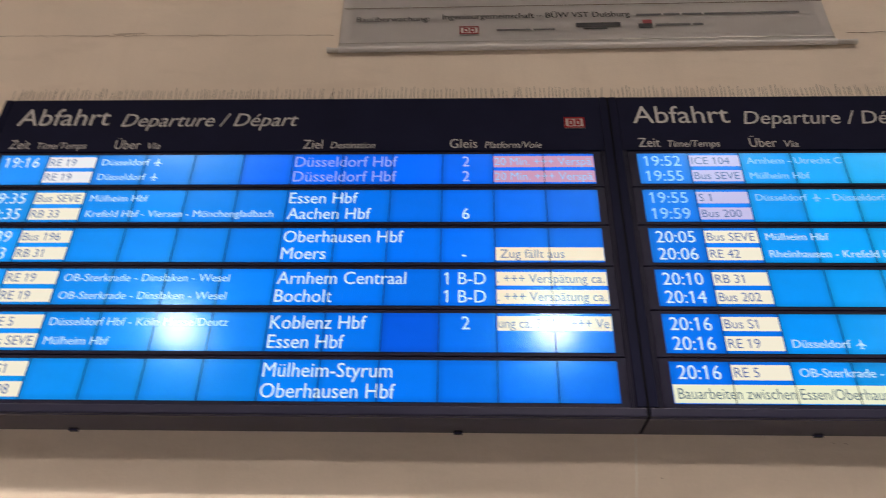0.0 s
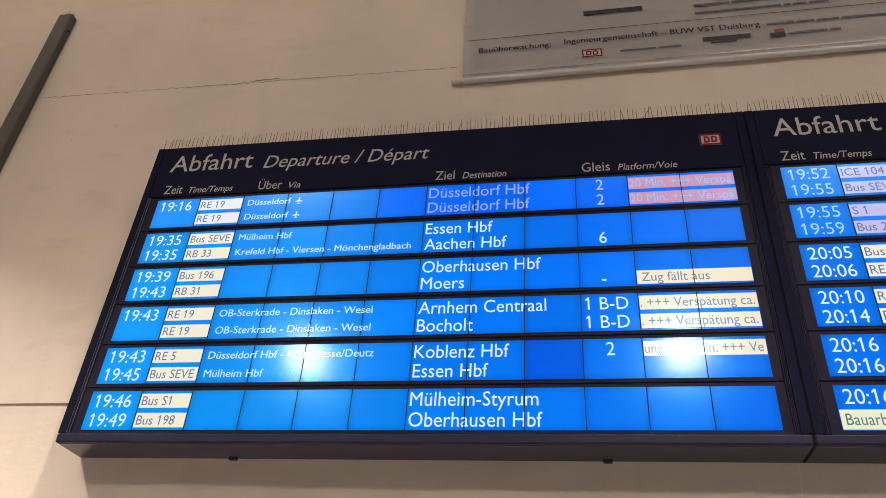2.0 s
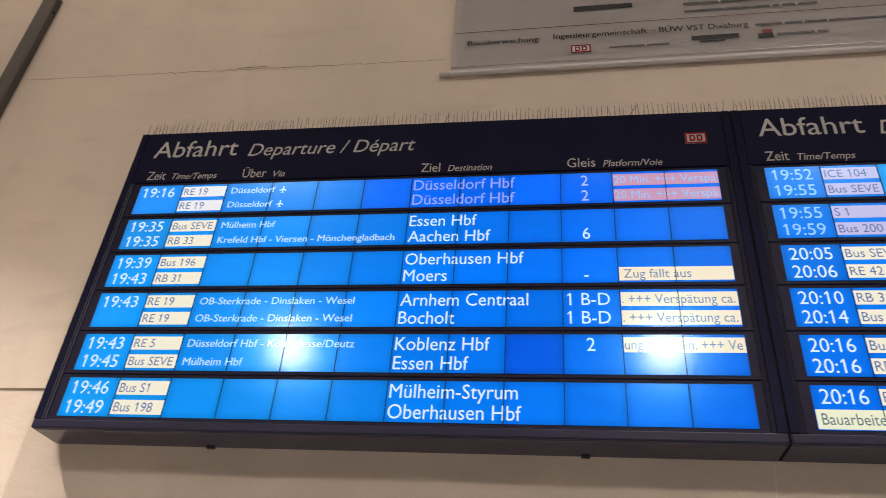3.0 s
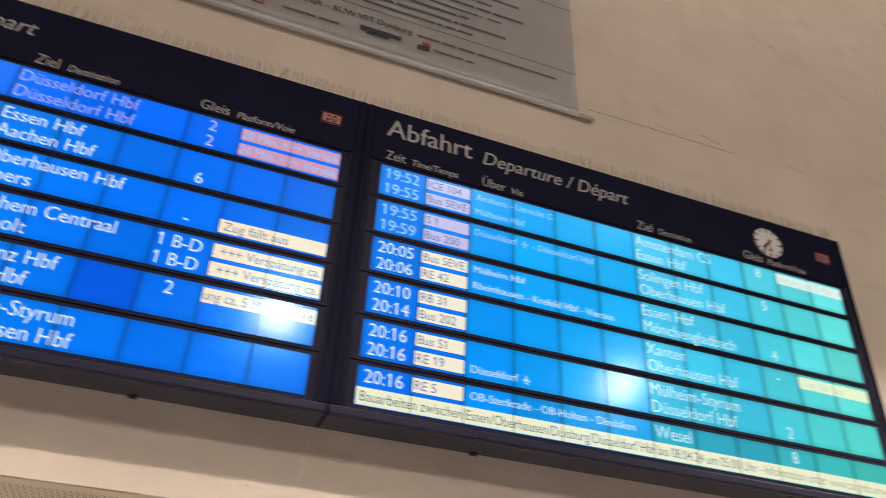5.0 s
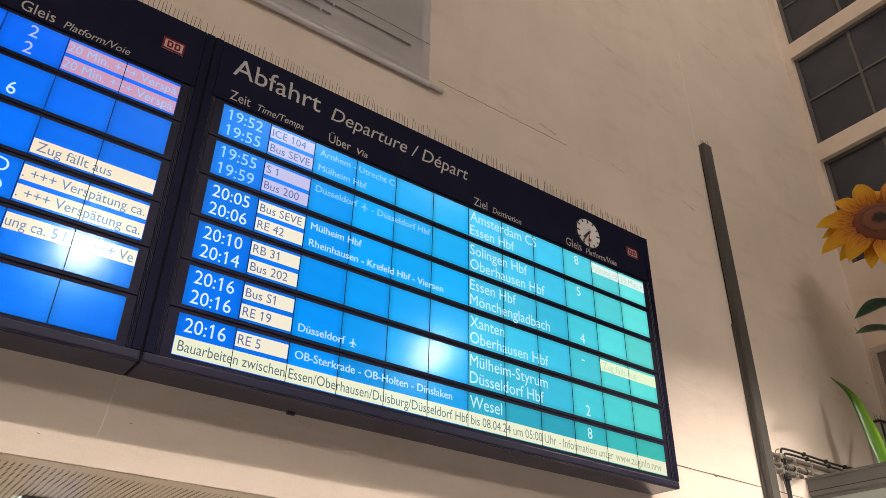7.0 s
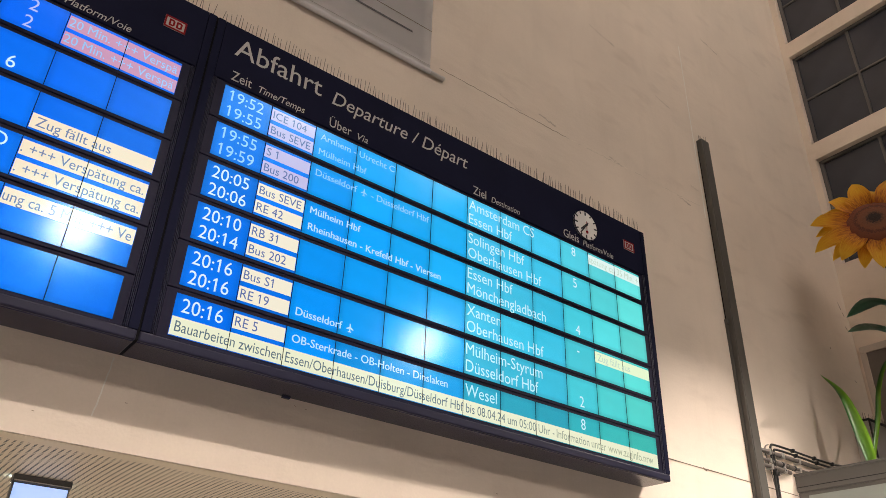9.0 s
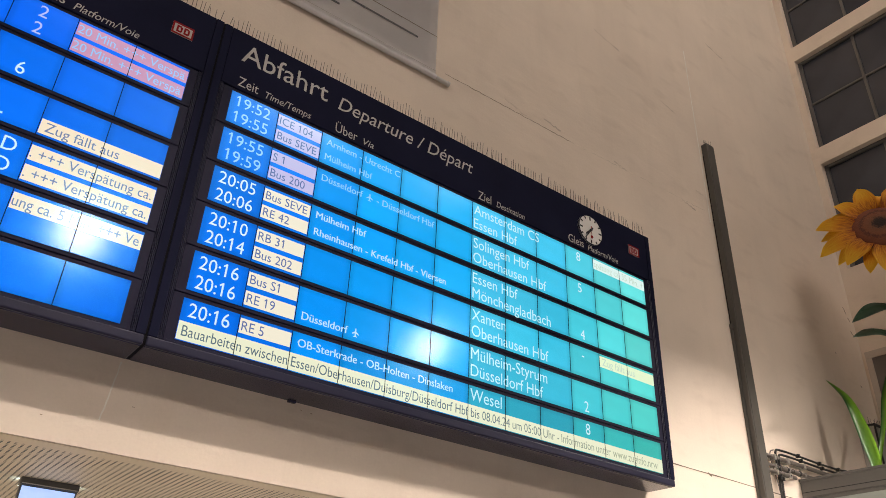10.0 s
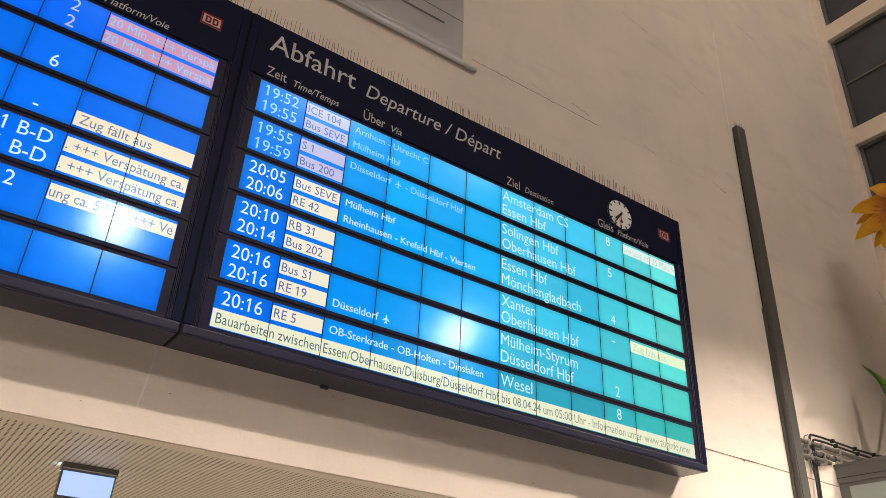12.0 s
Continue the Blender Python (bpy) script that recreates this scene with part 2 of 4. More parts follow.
def leaf_material(name, dark, light):
    m, n, l, p = nodes_of(name)
    tc, sep, ramp = n.new("ShaderNodeTexCoord"), n.new("ShaderNodeSeparateXYZ"), n.new("ShaderNodeValToRGB")
    l.new(tc.outputs["UV"], sep.inputs[0])
    ramp.color_ramp.elements[0].color, ramp.color_ramp.elements[1].color = (*dark, 1), (*light, 1)
    l.new(sep.outputs["Y"], ramp.inputs[0]), l.new(ramp.outputs[0], p.inputs["Base Color"])
    p.inputs["Roughness"].default_value = 0.35
    return m


CREAM = (0.79, 0.685, 0.575)
M_WALL = plaster("cream_plaster", CREAM)
M_FLOOR = surface("floor_stone", (0.16, 0.16, 0.165), rough=0.4, vary=0.2, big=0.7, fine=25, bump=0.05)
M_CEIL = surface("hall_ceiling_paint", (0.62, 0.56, 0.47), rough=0.8)
M_SOFFIT = perforated("perforated_sheet", (0.64, 0.53, 0.375))
M_NAVY = surface("navy_enamel", (0.0125, 0.0138, 0.033), rough=0.6, spec=0.02, vary=0.15, big=2.5, fine=60, bump=0.02)
# The same navy, lightened: bounced light and ridge highlights are in the colour.
M_CASE = surface("navy_enamel_lit_case", (0.028, 0.027, 0.054), rough=0.22, spec=0.5, vary=0.12, big=2.5, fine=60, bump=0.02)
M_RAIL = surface("navy_enamel_lit_rail", (0.022, 0.0225, 0.048), rough=0.42, spec=0.16, vary=0.12, big=2.5, fine=60, bump=0.02)
M_RIB = surface("navy_enamel_lit_ribs", (0.019, 0.019, 0.040), rough=0.45, spec=0.10, vary=0.12, big=2.5, fine=60, bump=0.02)
M_EDGE_GLINT = surface("pale_edge_glint", (0.16, 0.17, 0.22), rough=0.4, metal=0.4, vary=0.15, bump=0)
M_BLACK = surface("matte_black", (0.006, 0.006, 0.008), rough=0.7, spec=0.05, vary=0.2)
M_BEZEL = surface("dark_bezel", (0.020, 0.0195, 0.040), rough=0.45, spec=0.05, vary=0.2, big=3, fine=50, bump=0.02)
M_LCD = lcd_material()
M_SEG = lcd_ink_material()
M_PRINT = surface("white_print", (0.50, 0.49, 0.485), rough=0.7, spec=0.1, vary=0.05, bump=0)
M_RED = surface("red_print", (0.26, 0.008, 0.013), rough=0.6, spec=0.1, vary=0.05, bump=0)
M_WHITE = surface("white_enamel", (0.80, 0.79, 0.76), rough=0.4, vary=0.04, bump=0)
M_INK = surface("black_ink", (0.015, 0.015, 0.02), rough=0.6, vary=0.1, bump=0)
M_GREYINK = surface("grey_ink", (0.13, 0.13, 0.14), rough=0.7, vary=0.1, bump=0)
M_BANNER = surface("banner_cloth", (0.80, 0.78, 0.78), rough=0.85, spec=0.15, vary=0.06, big=1.5, fine=120, bump=0.08)
M_ALU = surface("brushed_aluminium", (0.62, 0.60, 0.57), rough=0.35, metal=0.9, vary=0.1, fine=70, bump=0.03)
M_ROD = surface("painted_rod", (0.62, 0.60, 0.57), rough=0.55, vary=0.08, bump=0)
M_DUCT = surface("grey_brown_duct", (0.086, 0.081, 0.071), rough=0.5, vary=0.15, big=1.5, fine=30, bump=0.05)
M_STEEL = surface("spike_steel", (0.10, 0.085, 0.065), rough=0.4, metal=0.3, vary=0.2, bump=0)
M_SMUDGE = surface("grey_smudge", (0.70, 0.60, 0.50), rough=0.9, vary=0.3, big=6, bump=0)
M_CRACK = surface("hairline_crack", (0.36, 0.27, 0.20), rough=0.9, vary=0.3, big=6, bump=0)
M_JOINT = surface("dirty_joint", (0.20, 0.15, 0.11), rough=0.9, vary=0.3, big=6, bump=0)
M_FILLER = surface("pale_filler", (0.86, 0.82, 0.74), rough=0.8, vary=0.1, big=5, bump=0)
M_FRAME = surface("grey_steel_frame", (0.11, 0.105, 0.10), rough=0.5, vary=0.15, bump=0.03)
M_GLASS = surface("dark_window_glass", (0.045, 0.050, 0.066), rough=0.12, vary=0.2, big=0.8, fine=3, bump=0)
M_CREAMTRIM = surface("cream_trim_paint", (0.56, 0.49, 0.42), rough=0.6, vary=0.12, big=2, fine=30, bump=0.05)
M_DARK_BACK = surface("dark_back_wall", (0.05, 0.05, 0.055), rough=0.3, vary=0.15, big=0.6, fine=8, bump=0)
M_KIOSK = surface("grey_sheet_metal", (0.135, 0.130, 0.120), rough=0.45, vary=0.1, big=1.5, fine=40, bump=0.04)
M_DUCTMESH = surface("brown_mesh", (0.20, 0.17, 0.145), rough=0.8, vary=0.2, big=2, fine=220, bump=0.5)
M_PALEGREY = surface("pale_grey_sheet", (0.46, 0.44, 0.41), rough=0.45, vary=0.1, big=1.5, fine=40, bump=0.04)
M_PALE = surface("pale_green_panel", (0.36, 0.40, 0.37), rough=0.25, vary=0.05, bump=0)
M_CABLE = surface("black_cable", (0.012, 0.012, 0.012), rough=0.45, vary=0.2, bump=0)
M_PIPE = surface("grey_conduit", (0.145, 0.127, 0.110), rough=0.5, vary=0.12, big=3, bump=0)
M_SIGN = plain_glow("lit_sign_face", (0.36, 0.56, 1.0, 1), 0.95)
M_HIDDEN_GLOW = plain_glow("hidden_glow", (0.55, 0.85, 1.0, 1), 26.0)
M_PETAL = petal_material()
M_SEED = seed_material(0.35)
M_BLADE = leaf_material("green_blade", (0.02, 0.14, 0.02), (0.24, 0.48, 0.03))
M_LEAF = leaf_material("dark_green_leaf", (0.012, 0.06, 0.035), (0.03, 0.11, 0.05))
M_PLANTSTEM = surface("green_stem", (0.14, 0.34, 0.05), rough=0.5, vary=0.2, big=4, fine=30, bump=0)


# ---------- mesh helpers ----------
def add_box(bm, x0, x1, y0, y1, z0, z1, bevel=0.0):
    r = bmesh.ops.create_cube(bm, size=1.0, matrix=Matrix.LocRotScale(((x0 + x1) / 2, (y0 + y1) / 2, (z0 + z1) / 2), None, (abs(x1 - x0), abs(y1 - y0), abs(z1 - z0))))
    if bevel:
        edges = list({e for v in r["verts"] for e in v.link_edges})
        bmesh.ops.bevel(bm, geom=edges, offset=bevel, segments=2, profile=0.5, affect="EDGES")
    return bm


def box(*a, bevel=0.0):
    return add_box(bmesh.new(), *a, bevel=bevel)


def add_rod(bm, a, b, r0, r1=None, seg=10, caps=True):
    a, b = Vector(a), Vector(b)
    turn = (b - a).to_track_quat("Z", "Y").to_matrix().to_4x4()
    bmesh.ops.create_cone(bm, cap_ends=caps, segments=seg, radius1=r0, radius2=r0 if r1 is None else r1, depth=(b - a).length, matrix=Matrix.Translation((a + b) / 2) @ turn)
    return bm


def tube(points, radius, seg=8, taper=None):
    """A bent round bar through the points, smoothed by Catmull-Rom."""
    pts = [Vector(p) for p in points]
    ext = [pts[0] * 2 - pts[1], *pts, pts[-1] * 2 - pts[-2]]
    path = []
    for i in range(1, len(ext) - 2):
        p0, p1, p2, p3 = ext[i - 1:i + 3]
        for k in range(6):
            t = k / 6
            path.append(0.5 * ((2 * p1) + (p2 - p0) * t + (2 * p0 - 5 * p1 + 4 * p2 - p3) * t * t + (3 * p1 - p0 - 3 * p2 + p3) * t ** 3))
    path.append(pts[-1])
    bm, rings = bmesh.new(), []
    for i, p in enumerate(path):
        d = (path[min(i + 1, len(path) - 1)] - path[max(i - 1, 0)]).normalized()
        side = d.cross(Vector((0.3, 1, 0.2))).normalized()
        up = side.cross(d)
        r = radius if taper is None else radius + (taper - radius) * i / (len(path) - 1)
        rings.append([bm.verts.new(p + (side * math.cos(a) + up * math.sin(a)) * r) for a in (2 * math.pi * k / seg for k in range(seg))])
    for a, b in zip(rings, rings[1:]):
        for k in range(seg):
            bm.faces.new((a[k], a[(k + 1) % seg], b[(k + 1) % seg], b[k]))
    bm.faces.new(rings[0][::-1]), bm.faces.new(rings[-1])
    for f in bm.faces:
        f.smooth = True
    return bm


def mesh_of(name, bm, material):
    me = bpy.data.meshes.new(name)
    bmesh.ops.recalc_face_normals(bm, faces=bm.faces[:])
    bm.to_mesh(me)
    bm.free()
    me.materials.append(material)
    return me


def part(name, bm, material, parent, label="", at=None, kind=""):
    ob = new(name, bm if isinstance(bm, bpy.types.Mesh) else mesh_of(name, bm, material))
    ob.parent = parent
    if at is not None:
        ob.matrix_basis = at
    return tagged(ob, label, kind=kind)


def thing(name, place, label, category, group="", kind=""):
    ob = new(name)
    ob.matrix_basis = Matrix.Translation(place)
    ob.empty_display_size = 0.1
    return tagged(ob, label, category, group, kind)


def structure(name, bm, material, label, category):
    return tagged(new(name, mesh_of(name, bm, material)), label, category, kind="structure")


CAP = [0.0]


def letters(words, cap, width=None, stretch=1.0, shear=0.0, bold=0.0):
    """Flat lettering in the x-z plane, facing -y, its base line's left end at the origin. Returns mesh, width."""
    def raw(s):
        cu = bpy.data.curves.new("words", "FONT")
        cu.body, cu.size, cu.shear, cu.offset, cu.resolution_u = s, 1.0, shear, bold if bold <= 0.004 else 0.0, 3
        ob = bpy.data.objects.new("words", cu)
        me = bpy.data.meshes.new_from_object(ob)
        bpy.data.objects.remove(ob)
        bpy.data.curves.remove(cu)
        return me
    if not CAP[0]:
        h = raw("H")
        CAP[0] = max(v.co.y for v in h.vertices) - min(v.co.y for v in h.vertices)
    me = raw(words)
    if bold > 0.004:
        bm = bmesh.new()
        bm.from_mesh(me)
        twin = bmesh.ops.duplicate(bm, geom=bm.verts[:] + bm.edges[:] + bm.faces[:])["geom"]
        for v in twin:
            if isinstance(v, bmesh.types.BMVert):
                v.co += Vector((bold * 2, 0, 0.02))
        bm.to_mesh(me)
        bm.free()
    if "1" in words and not shear:
        one = [v.co for v in raw("1").vertices]
        stem, top = max(c.x for c in one) - min(c.x for c in one), max(c.y for c in one)
        bm = bmesh.new()
        bm.from_mesh(me)
        for k, char in enumerate(words):
            if char == "1":
                a = max(v.co.x for v in raw(words[:k + 1]).vertices) - stem
                bm.faces.new([bm.verts.new((a + p, top + q, 0)) for p, q in ((0.02, 0), (0.02, -0.115), (-0.115, -0.20), (-0.115, -0.115))])
        bm.to_mesh(me)
        bm.free()
    xs = [v.co.x for v in me.vertices]
    k = cap / CAP[0]
    kx = k * stretch if width is None else width / (max(xs) - min(xs))
    x0 = min(xs)
    for v in me.vertices:
        v.co = ((v.co.x - x0) * kx, -v.co.z * 0.03, v.co.y * k)
    return me, (max(xs) - x0) * kx


def fitted(words, cap, width):
    """The stretch that gives these words this width."""
    me, w = letters(words, cap)
    bpy.data.meshes.remove(me)
    return width / w


def lettering(words, parent, x, y, z, cap, material, width=None, stretch=1.0, shear=0.0, bold=0.0, label="", colour=None):
    me, w = letters(words, cap, width, stretch, shear, bold)
    me.materials.append(material)
    ob = part("lettering", me, material, parent, label, Matrix.Translation((x, y, z)), "stuff")
    if colour:
        ob.color = colour
    return w


def flat_poly(points, depth=0.0):
    """A flat outline in the x-z plane, facing -y."""
    bm = bmesh.new()
    bm.faces.new([bm.verts.new((x, depth, z)) for x, z in points])
    return bm


# ---------- the hall ----------
WALL_Y, WALL_BOTTOM, TOP, EAST, WEST, SOUTH = 0.312, 2.80, 15.5, 9.67, -10.6, -16.0
bm = box(WEST - 0.3, EAST, WALL_Y, 0.52, WALL_BOTTOM, TOP)
north = structure("wall_north", bm, M_WALL, "cream plastered hall wall with fine cracks above the passage", "wall")
for x0, x1, n in ((WEST - 0.3, -6.3, 1), (6.3, EAST, 2)):
    structure(f"pier_{n}", box(x0, x1, WALL_Y, 0.52, 0, WALL_BOTTOM), M_WALL, "cream plastered pier beside the passage opening", "pier")
structure("floor", box(WEST - 0.3, EAST + 0.5, SOUTH - 0.3, 14, -0.2, 0), M_FLOOR, "grey-brown polished stone floor of the station hall", "floor")
structure("ceiling", box(WEST - 0.3, EAST + 0.5, SOUTH - 0.3, 0.52, TOP, TOP + 0.2), M_CEIL, "cream painted hall ceiling", "ceiling")
structure("wall_west", box(WEST - 0.3, WEST, SOUTH, WALL_Y, 0, TOP), M_WALL, "cream plastered hall side wall", "wall")
# Never in view; coloured dark so the display glass reflects little.
structure("wall_south", box(WEST - 0.3, EAST + 0.5, SOUTH - 0.3, SOUTH, 0, TOP), M_DARK_BACK, "unseen back wall, made dark to keep its reflection off the displays", "wall")

# passage under the board wall
structure("passage_ceiling", box(-6.3, 6.3, WALL_Y + 0.004, 12, WALL_BOTTOM - 0.006, WALL_BOTTOM - 0.003), M_SOFFIT, "beige perforated sheet-metal ceiling over the passage", "ceiling")
structure("passage_wall_1", box(-6.6, -6.3, 0.52, 12, 0, 2.86), M_WALL, "cream plastered passage wall", "wall")
structure("passage_wall_2", box(6.3, 6.6, 0.52, 12, 0, 2.86), M_WALL, "cream plastered passage wall", "wall")
structure("passage_wall_3", box(-6.6, 6.6, 12, 12.2, 0, 2.86), M_WALL, "cream plastered wall at the passage end", "wall")

# east wall: a concrete grid with recessed dark windows
OPEN_Y = [(0.20, -3.63), (-3.95, -7.73), (-8.05, -11.83), (-12.15, -15.9)]
SILLS = [7.42, 9.66, 11.90]
OPEN_H = 1.93
bm = bmesh.new()
add_box(bm, EAST, EAST + 0.4, SOUTH, 0.52, 0, SILLS[0])
for s in SILLS:
    top = s + OPEN_H
    add_box(bm, EAST, EAST + 0.4, SOUTH, 0.52, top, (s + 2.24) if s != SILLS[-1] else TOP)
    edges = [0.52] + [v for ab in OPEN_Y for v in ab] + [SOUTH]
    for a, b in zip(edges[::2], edges[1::2]):
        add_box(bm, EAST, EAST + 0.4, b, a, s, top)
structure("wall_east", bm, M_WALL, "cream plastered side wall with a grid of tall windows", "wall")
number = 0
for ya, yb in OPEN_Y[:2]:
    for s in SILLS:
        number += 1
        w = thing(f"window_{number}", (EAST + 0.1, (ya + yb) / 2, s), "dark steel-framed window with square panes against the night", "window", "hall windows", "structure")
        half, cols = (ya - yb) / 2, 4
        step = 2 * half / cols
        for y0, y1, z0, z1 in ((-half, half, 0, 0.055), (-half, half, OPEN_H - 0.055, OPEN_H), (-half, -half + 0.06, 0.055, OPEN_H - 0.055), (half - 0.06, half, 0.055, OPEN_H - 0.055)):
            part("window_frame", box(0, 0.07, y0, y1, z0, z1, bevel=0.006), M_FRAME, w)
        for k in range(1, cols):
            part("glazing_bar", box(0.012, 0.055, -half + k * step - 0.022, -half + k * step + 0.022, 0.055, OPEN_H - 0.055), M_FRAME, w)
        part("glazing_bar", box(0.015, 0.052, -half + 0.06, half - 0.06, OPEN_H / 2 - 0.018, OPEN_H / 2 + 0.018), M_FRAME, w)
        pane = mesh_of("pane", box(0.040, 0.046, -step / 2, step / 2, -OPEN_H / 4, OPEN_H / 4), M_GLASS)
        for k in range(cols):
            for r in range(2):
                part("pane", pane, M_GLASS, w, at=pose(0, -half + (k + 0.5) * step, OPEN_H * (0.25 + 0.5 * r), random.uniform(-0.1, 0.1), 0, random.uniform(-0.4, 0.4)))


# ---------- joints and cracks of the wall ----------
def crack(name, a, b, width, material, wobble=0.006, steps=24, label=""):
    """A thin uneven line on the wall between two (x, z) points."""
    bm, left, right = bmesh.new(), [], []
    a, b = Vector((a[0], 0, a[1])), Vector((b[0], 0, b[1]))
    across = (b - a).normalized().cross(Vector((0, 1, 0)))
    for i in range(steps + 1):
        p = a.lerp(b, i / steps) + across * (noise.noise(Vector((i * 0.7 + a.x, a.z, 3))) * wobble)
        w = width * (0.6 + 0.5 * random.random())
        left.append(bm.verts.new((p.x + across.x * w / 2, WALL_Y - 0.003, p.z + across.z * w / 2)))
        right.append(bm.verts.new((p.x - across.x * w / 2, WALL_Y - 0.003, p.z - across.z * w / 2)))
    for i in range(steps):
        bm.faces.new((left[i], left[i + 1], right[i + 1], right[i]))
    return part(name, bm, material, north, label)


crack("joint", (-10.5, 3.747), (-4.75, 3.747), 0.020, M_JOINT, 0.002, label="dark open joint in the plaster")
crack("joint", (4.75, 3.692), (9.6, 3.692), 0.012, M_JOINT, 0.004)
crack("crack", (-6.44, 7.005), (-2.25, 6.975), 0.0075, M_CRACK, 0.022, 90)
crack("crack", (-4.25, 7.01), (-3.95, 7.015), 0.012, M_CRACK, 0.012, 8)
for x, z in ((-5.9, 6.4), (-6.9, 6.2), (-5.5, 6.55), (-3.4, 6.2)):
    crack("chip", (x, z), (x + 0.012, z - 0.006), 0.007, M_CRACK, 0.003, 3)
crack("crack", (2.22, 6.955), (3.95, 6.985), 0.008, M_JOINT, 0.012, 36)
crack("scuff", (3.00, 7.07), (3.30, 6.99), 0.024, M_SMUDGE, 0.03, 8)
crack("crack", (-0.02, 3.33), (-0.06, 2.965), 0.010, M_FILLER, 0.006, 10, "pale filled crack")
crack("crack", (6.43, 9.9), (6.42, 6.95), 0.02, M_FILLER, 0.01, 16)
crack("chip", (5.66, 3.70), (5.72, 3.675), 0.022, M_JOINT, 0.006, 5)
for x, z in ((1.17, 3.31), (1.25, 3.305), (-0.367, 2.933), (0.10, 3.083), (2.95, 3.02)):
    crack("chip", (x, z), (x + 0.014, z - 0.004), 0.0055, M_CRACK, 0.003, 3)
M_SCUFF = surface("faint_scuff", (0.72, 0.635, 0.53), rough=0.85, vary=0.3, big=7, bump=0)
crack("scuff", (3.95, 6.985), (5.0, 7.03), 0.009, M_SCUFF, 0.02, 26)
crack("scuff", (5.1, 7.04), (6.33, 7.09), 0.006, M_SCUFF, 0.02, 22)
for x, z, w in ((3.55, 7.10, 0.25), (4.66, 7.06, 0.2), (5.88, 7.06, 0.25), (4.5, 9.06, 0.45), (5.7, 8.55, 0.3), (7.05, 10.45, 0.4), (6.2, 7.35, 0.15)):
    crack("scuff", (x, z), (x + w, z - 0.2 * w), 0.026, M_SMUDGE, 0.02, 10)
for x, z, dx, dz in ((9.45, 6.75, 0.05, -0.10), (9.52, 6.60, 0.04, -0.05), (9.50, 6.38, 0.07, -0.05), (9.40, 5.55, 0.03, -0.03), (8.9, 5.9, 0.02, -0.02)):
    crack("chip", (x, z), (x + dx, z + dz), 0.017, M_JOINT, 0.02, 5)


# ---------- departure boards ----------
B_W, B_H, B_D = 4.700, 2.566, 0.312          # outer size of one board
COL, ROW_PITCH, CELL_H = 0.36675, 0.3295, 0.272
X0, ROW_TOP = 0.153, 2.006                   # left edge and top of the first display row
# Lilac and pink: field colours tinted as they look at this viewing angle.
CREAM_BOX, LILAC, PINK = (246, 236, 212), (198, 188, 228), (205, 148, 180)
BLUE_INK = (92, 108, 164)


def aeroplane(parent, x, y, z, size, colour):
    """The airport sign: a small aircraft seen from above, nose up."""
    half = [(0.5, 0.0), (0.42, 0.07), (0.12, 0.08), (-0.12, 0.42), (-0.24, 0.42), (-0.10, 0.08), (-0.34, 0.06), (-0.46, 0.20), (-0.54, 0.20), (-0.47, 0.0)]
    pts = half + [(a, -b) for a, b in half[-2:0:-1]]
    ob = part("aeroplane_symbol", flat_poly([(a * size, b * size) for a, b in pts]), M_SEG, parent, "white aircraft symbol", pose(x, y, z, 0, -90, 0))
    ob.color = colour


def logo(parent, x, y, z, w, h, mark=M_RED, ground=M_WHITE):
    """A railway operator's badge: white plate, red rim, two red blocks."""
    plate = part("badge", box(x, x + w, y - 0.006, y, z, z + h, bevel=0.002), ground, parent, "small red and white badge")
    t = h * 0.12
    for a, b, c, d in ((x, x + w, z, z + t), (x, x + w, z + h - t, z + h), (x, x + t, z + t, z + h - t), (x + w - t, x + w, z + t, z + h - t)):
        part("badge_rim", box(a, b, y - 0.009, y - 0.006, c, d), mark, plate)
    for a in (0.20, 0.54):
        bm = bmesh.new()
        ax, bx, az, bz, s = x + w * a, x + w * (a + 0.27), z + h * 0.22, z + h * 0.78, h * 0.125
        for q in ((ax, ax + s, az, bz), (ax + s, bx - s * 0.6, bz - s, bz), (ax + s, bx - s * 0.6, az, az + s), (bx - s, bx, az + s * 0.6, bz - s * 0.6)):
            add_box(bm, q[0], q[1], y - 0.009, y - 0.006, q[2], q[3])
        part("badge_block", bm, mark, plate)


def row_colours(second, r, c):
    """Cell colour in row r, column c, with the viewing-angle tint painted in."""
    jit = random.Random(r * 31 + c * 7 + second * 997)
    if not second:
        f = c / 11
        rgb = [(0, 146, 252), (0, 158, 254), (0, 158, 254), (0, 158, 254), (0, 158, 253), (0, 164, 253)][r]
        rgb = [0, rgb[1] * (0.93 - 0.32 * f), rgb[2] - 8 - 6 * f]
        if r == 0 and c > 4:
            rgb = [0, 100, 246]
        if r == 4 and c == 8:
            rgb = [0, 88, 232]
    else:
        base = [(0, 114, 236), (0, 120, 240), (0, 154, 248), (0, 164, 250), (4, 172, 250), (16, 178, 249), (72, 196, 244), (70, 198, 240), (66, 196, 236), (80, 210, 232), (92, 218, 226), (102, 224, 222)][c]
        f = r / 5
        rgb = [base[0] * (1 - 0.25 * f), base[1] * (1 - 0.06 * f), base[2] * (1 - (0.10 if c > 5 else 0.0) * f)]
        if r == 5 and c > 2:
            rgb = [rgb[0] * 0.75, rgb[1] * 0.90, rgb[2] * 0.90]
    k = jit.uniform(0.95, 1.04)
    return lin(*[max(0, min(255, v * k)) for v in rgb])


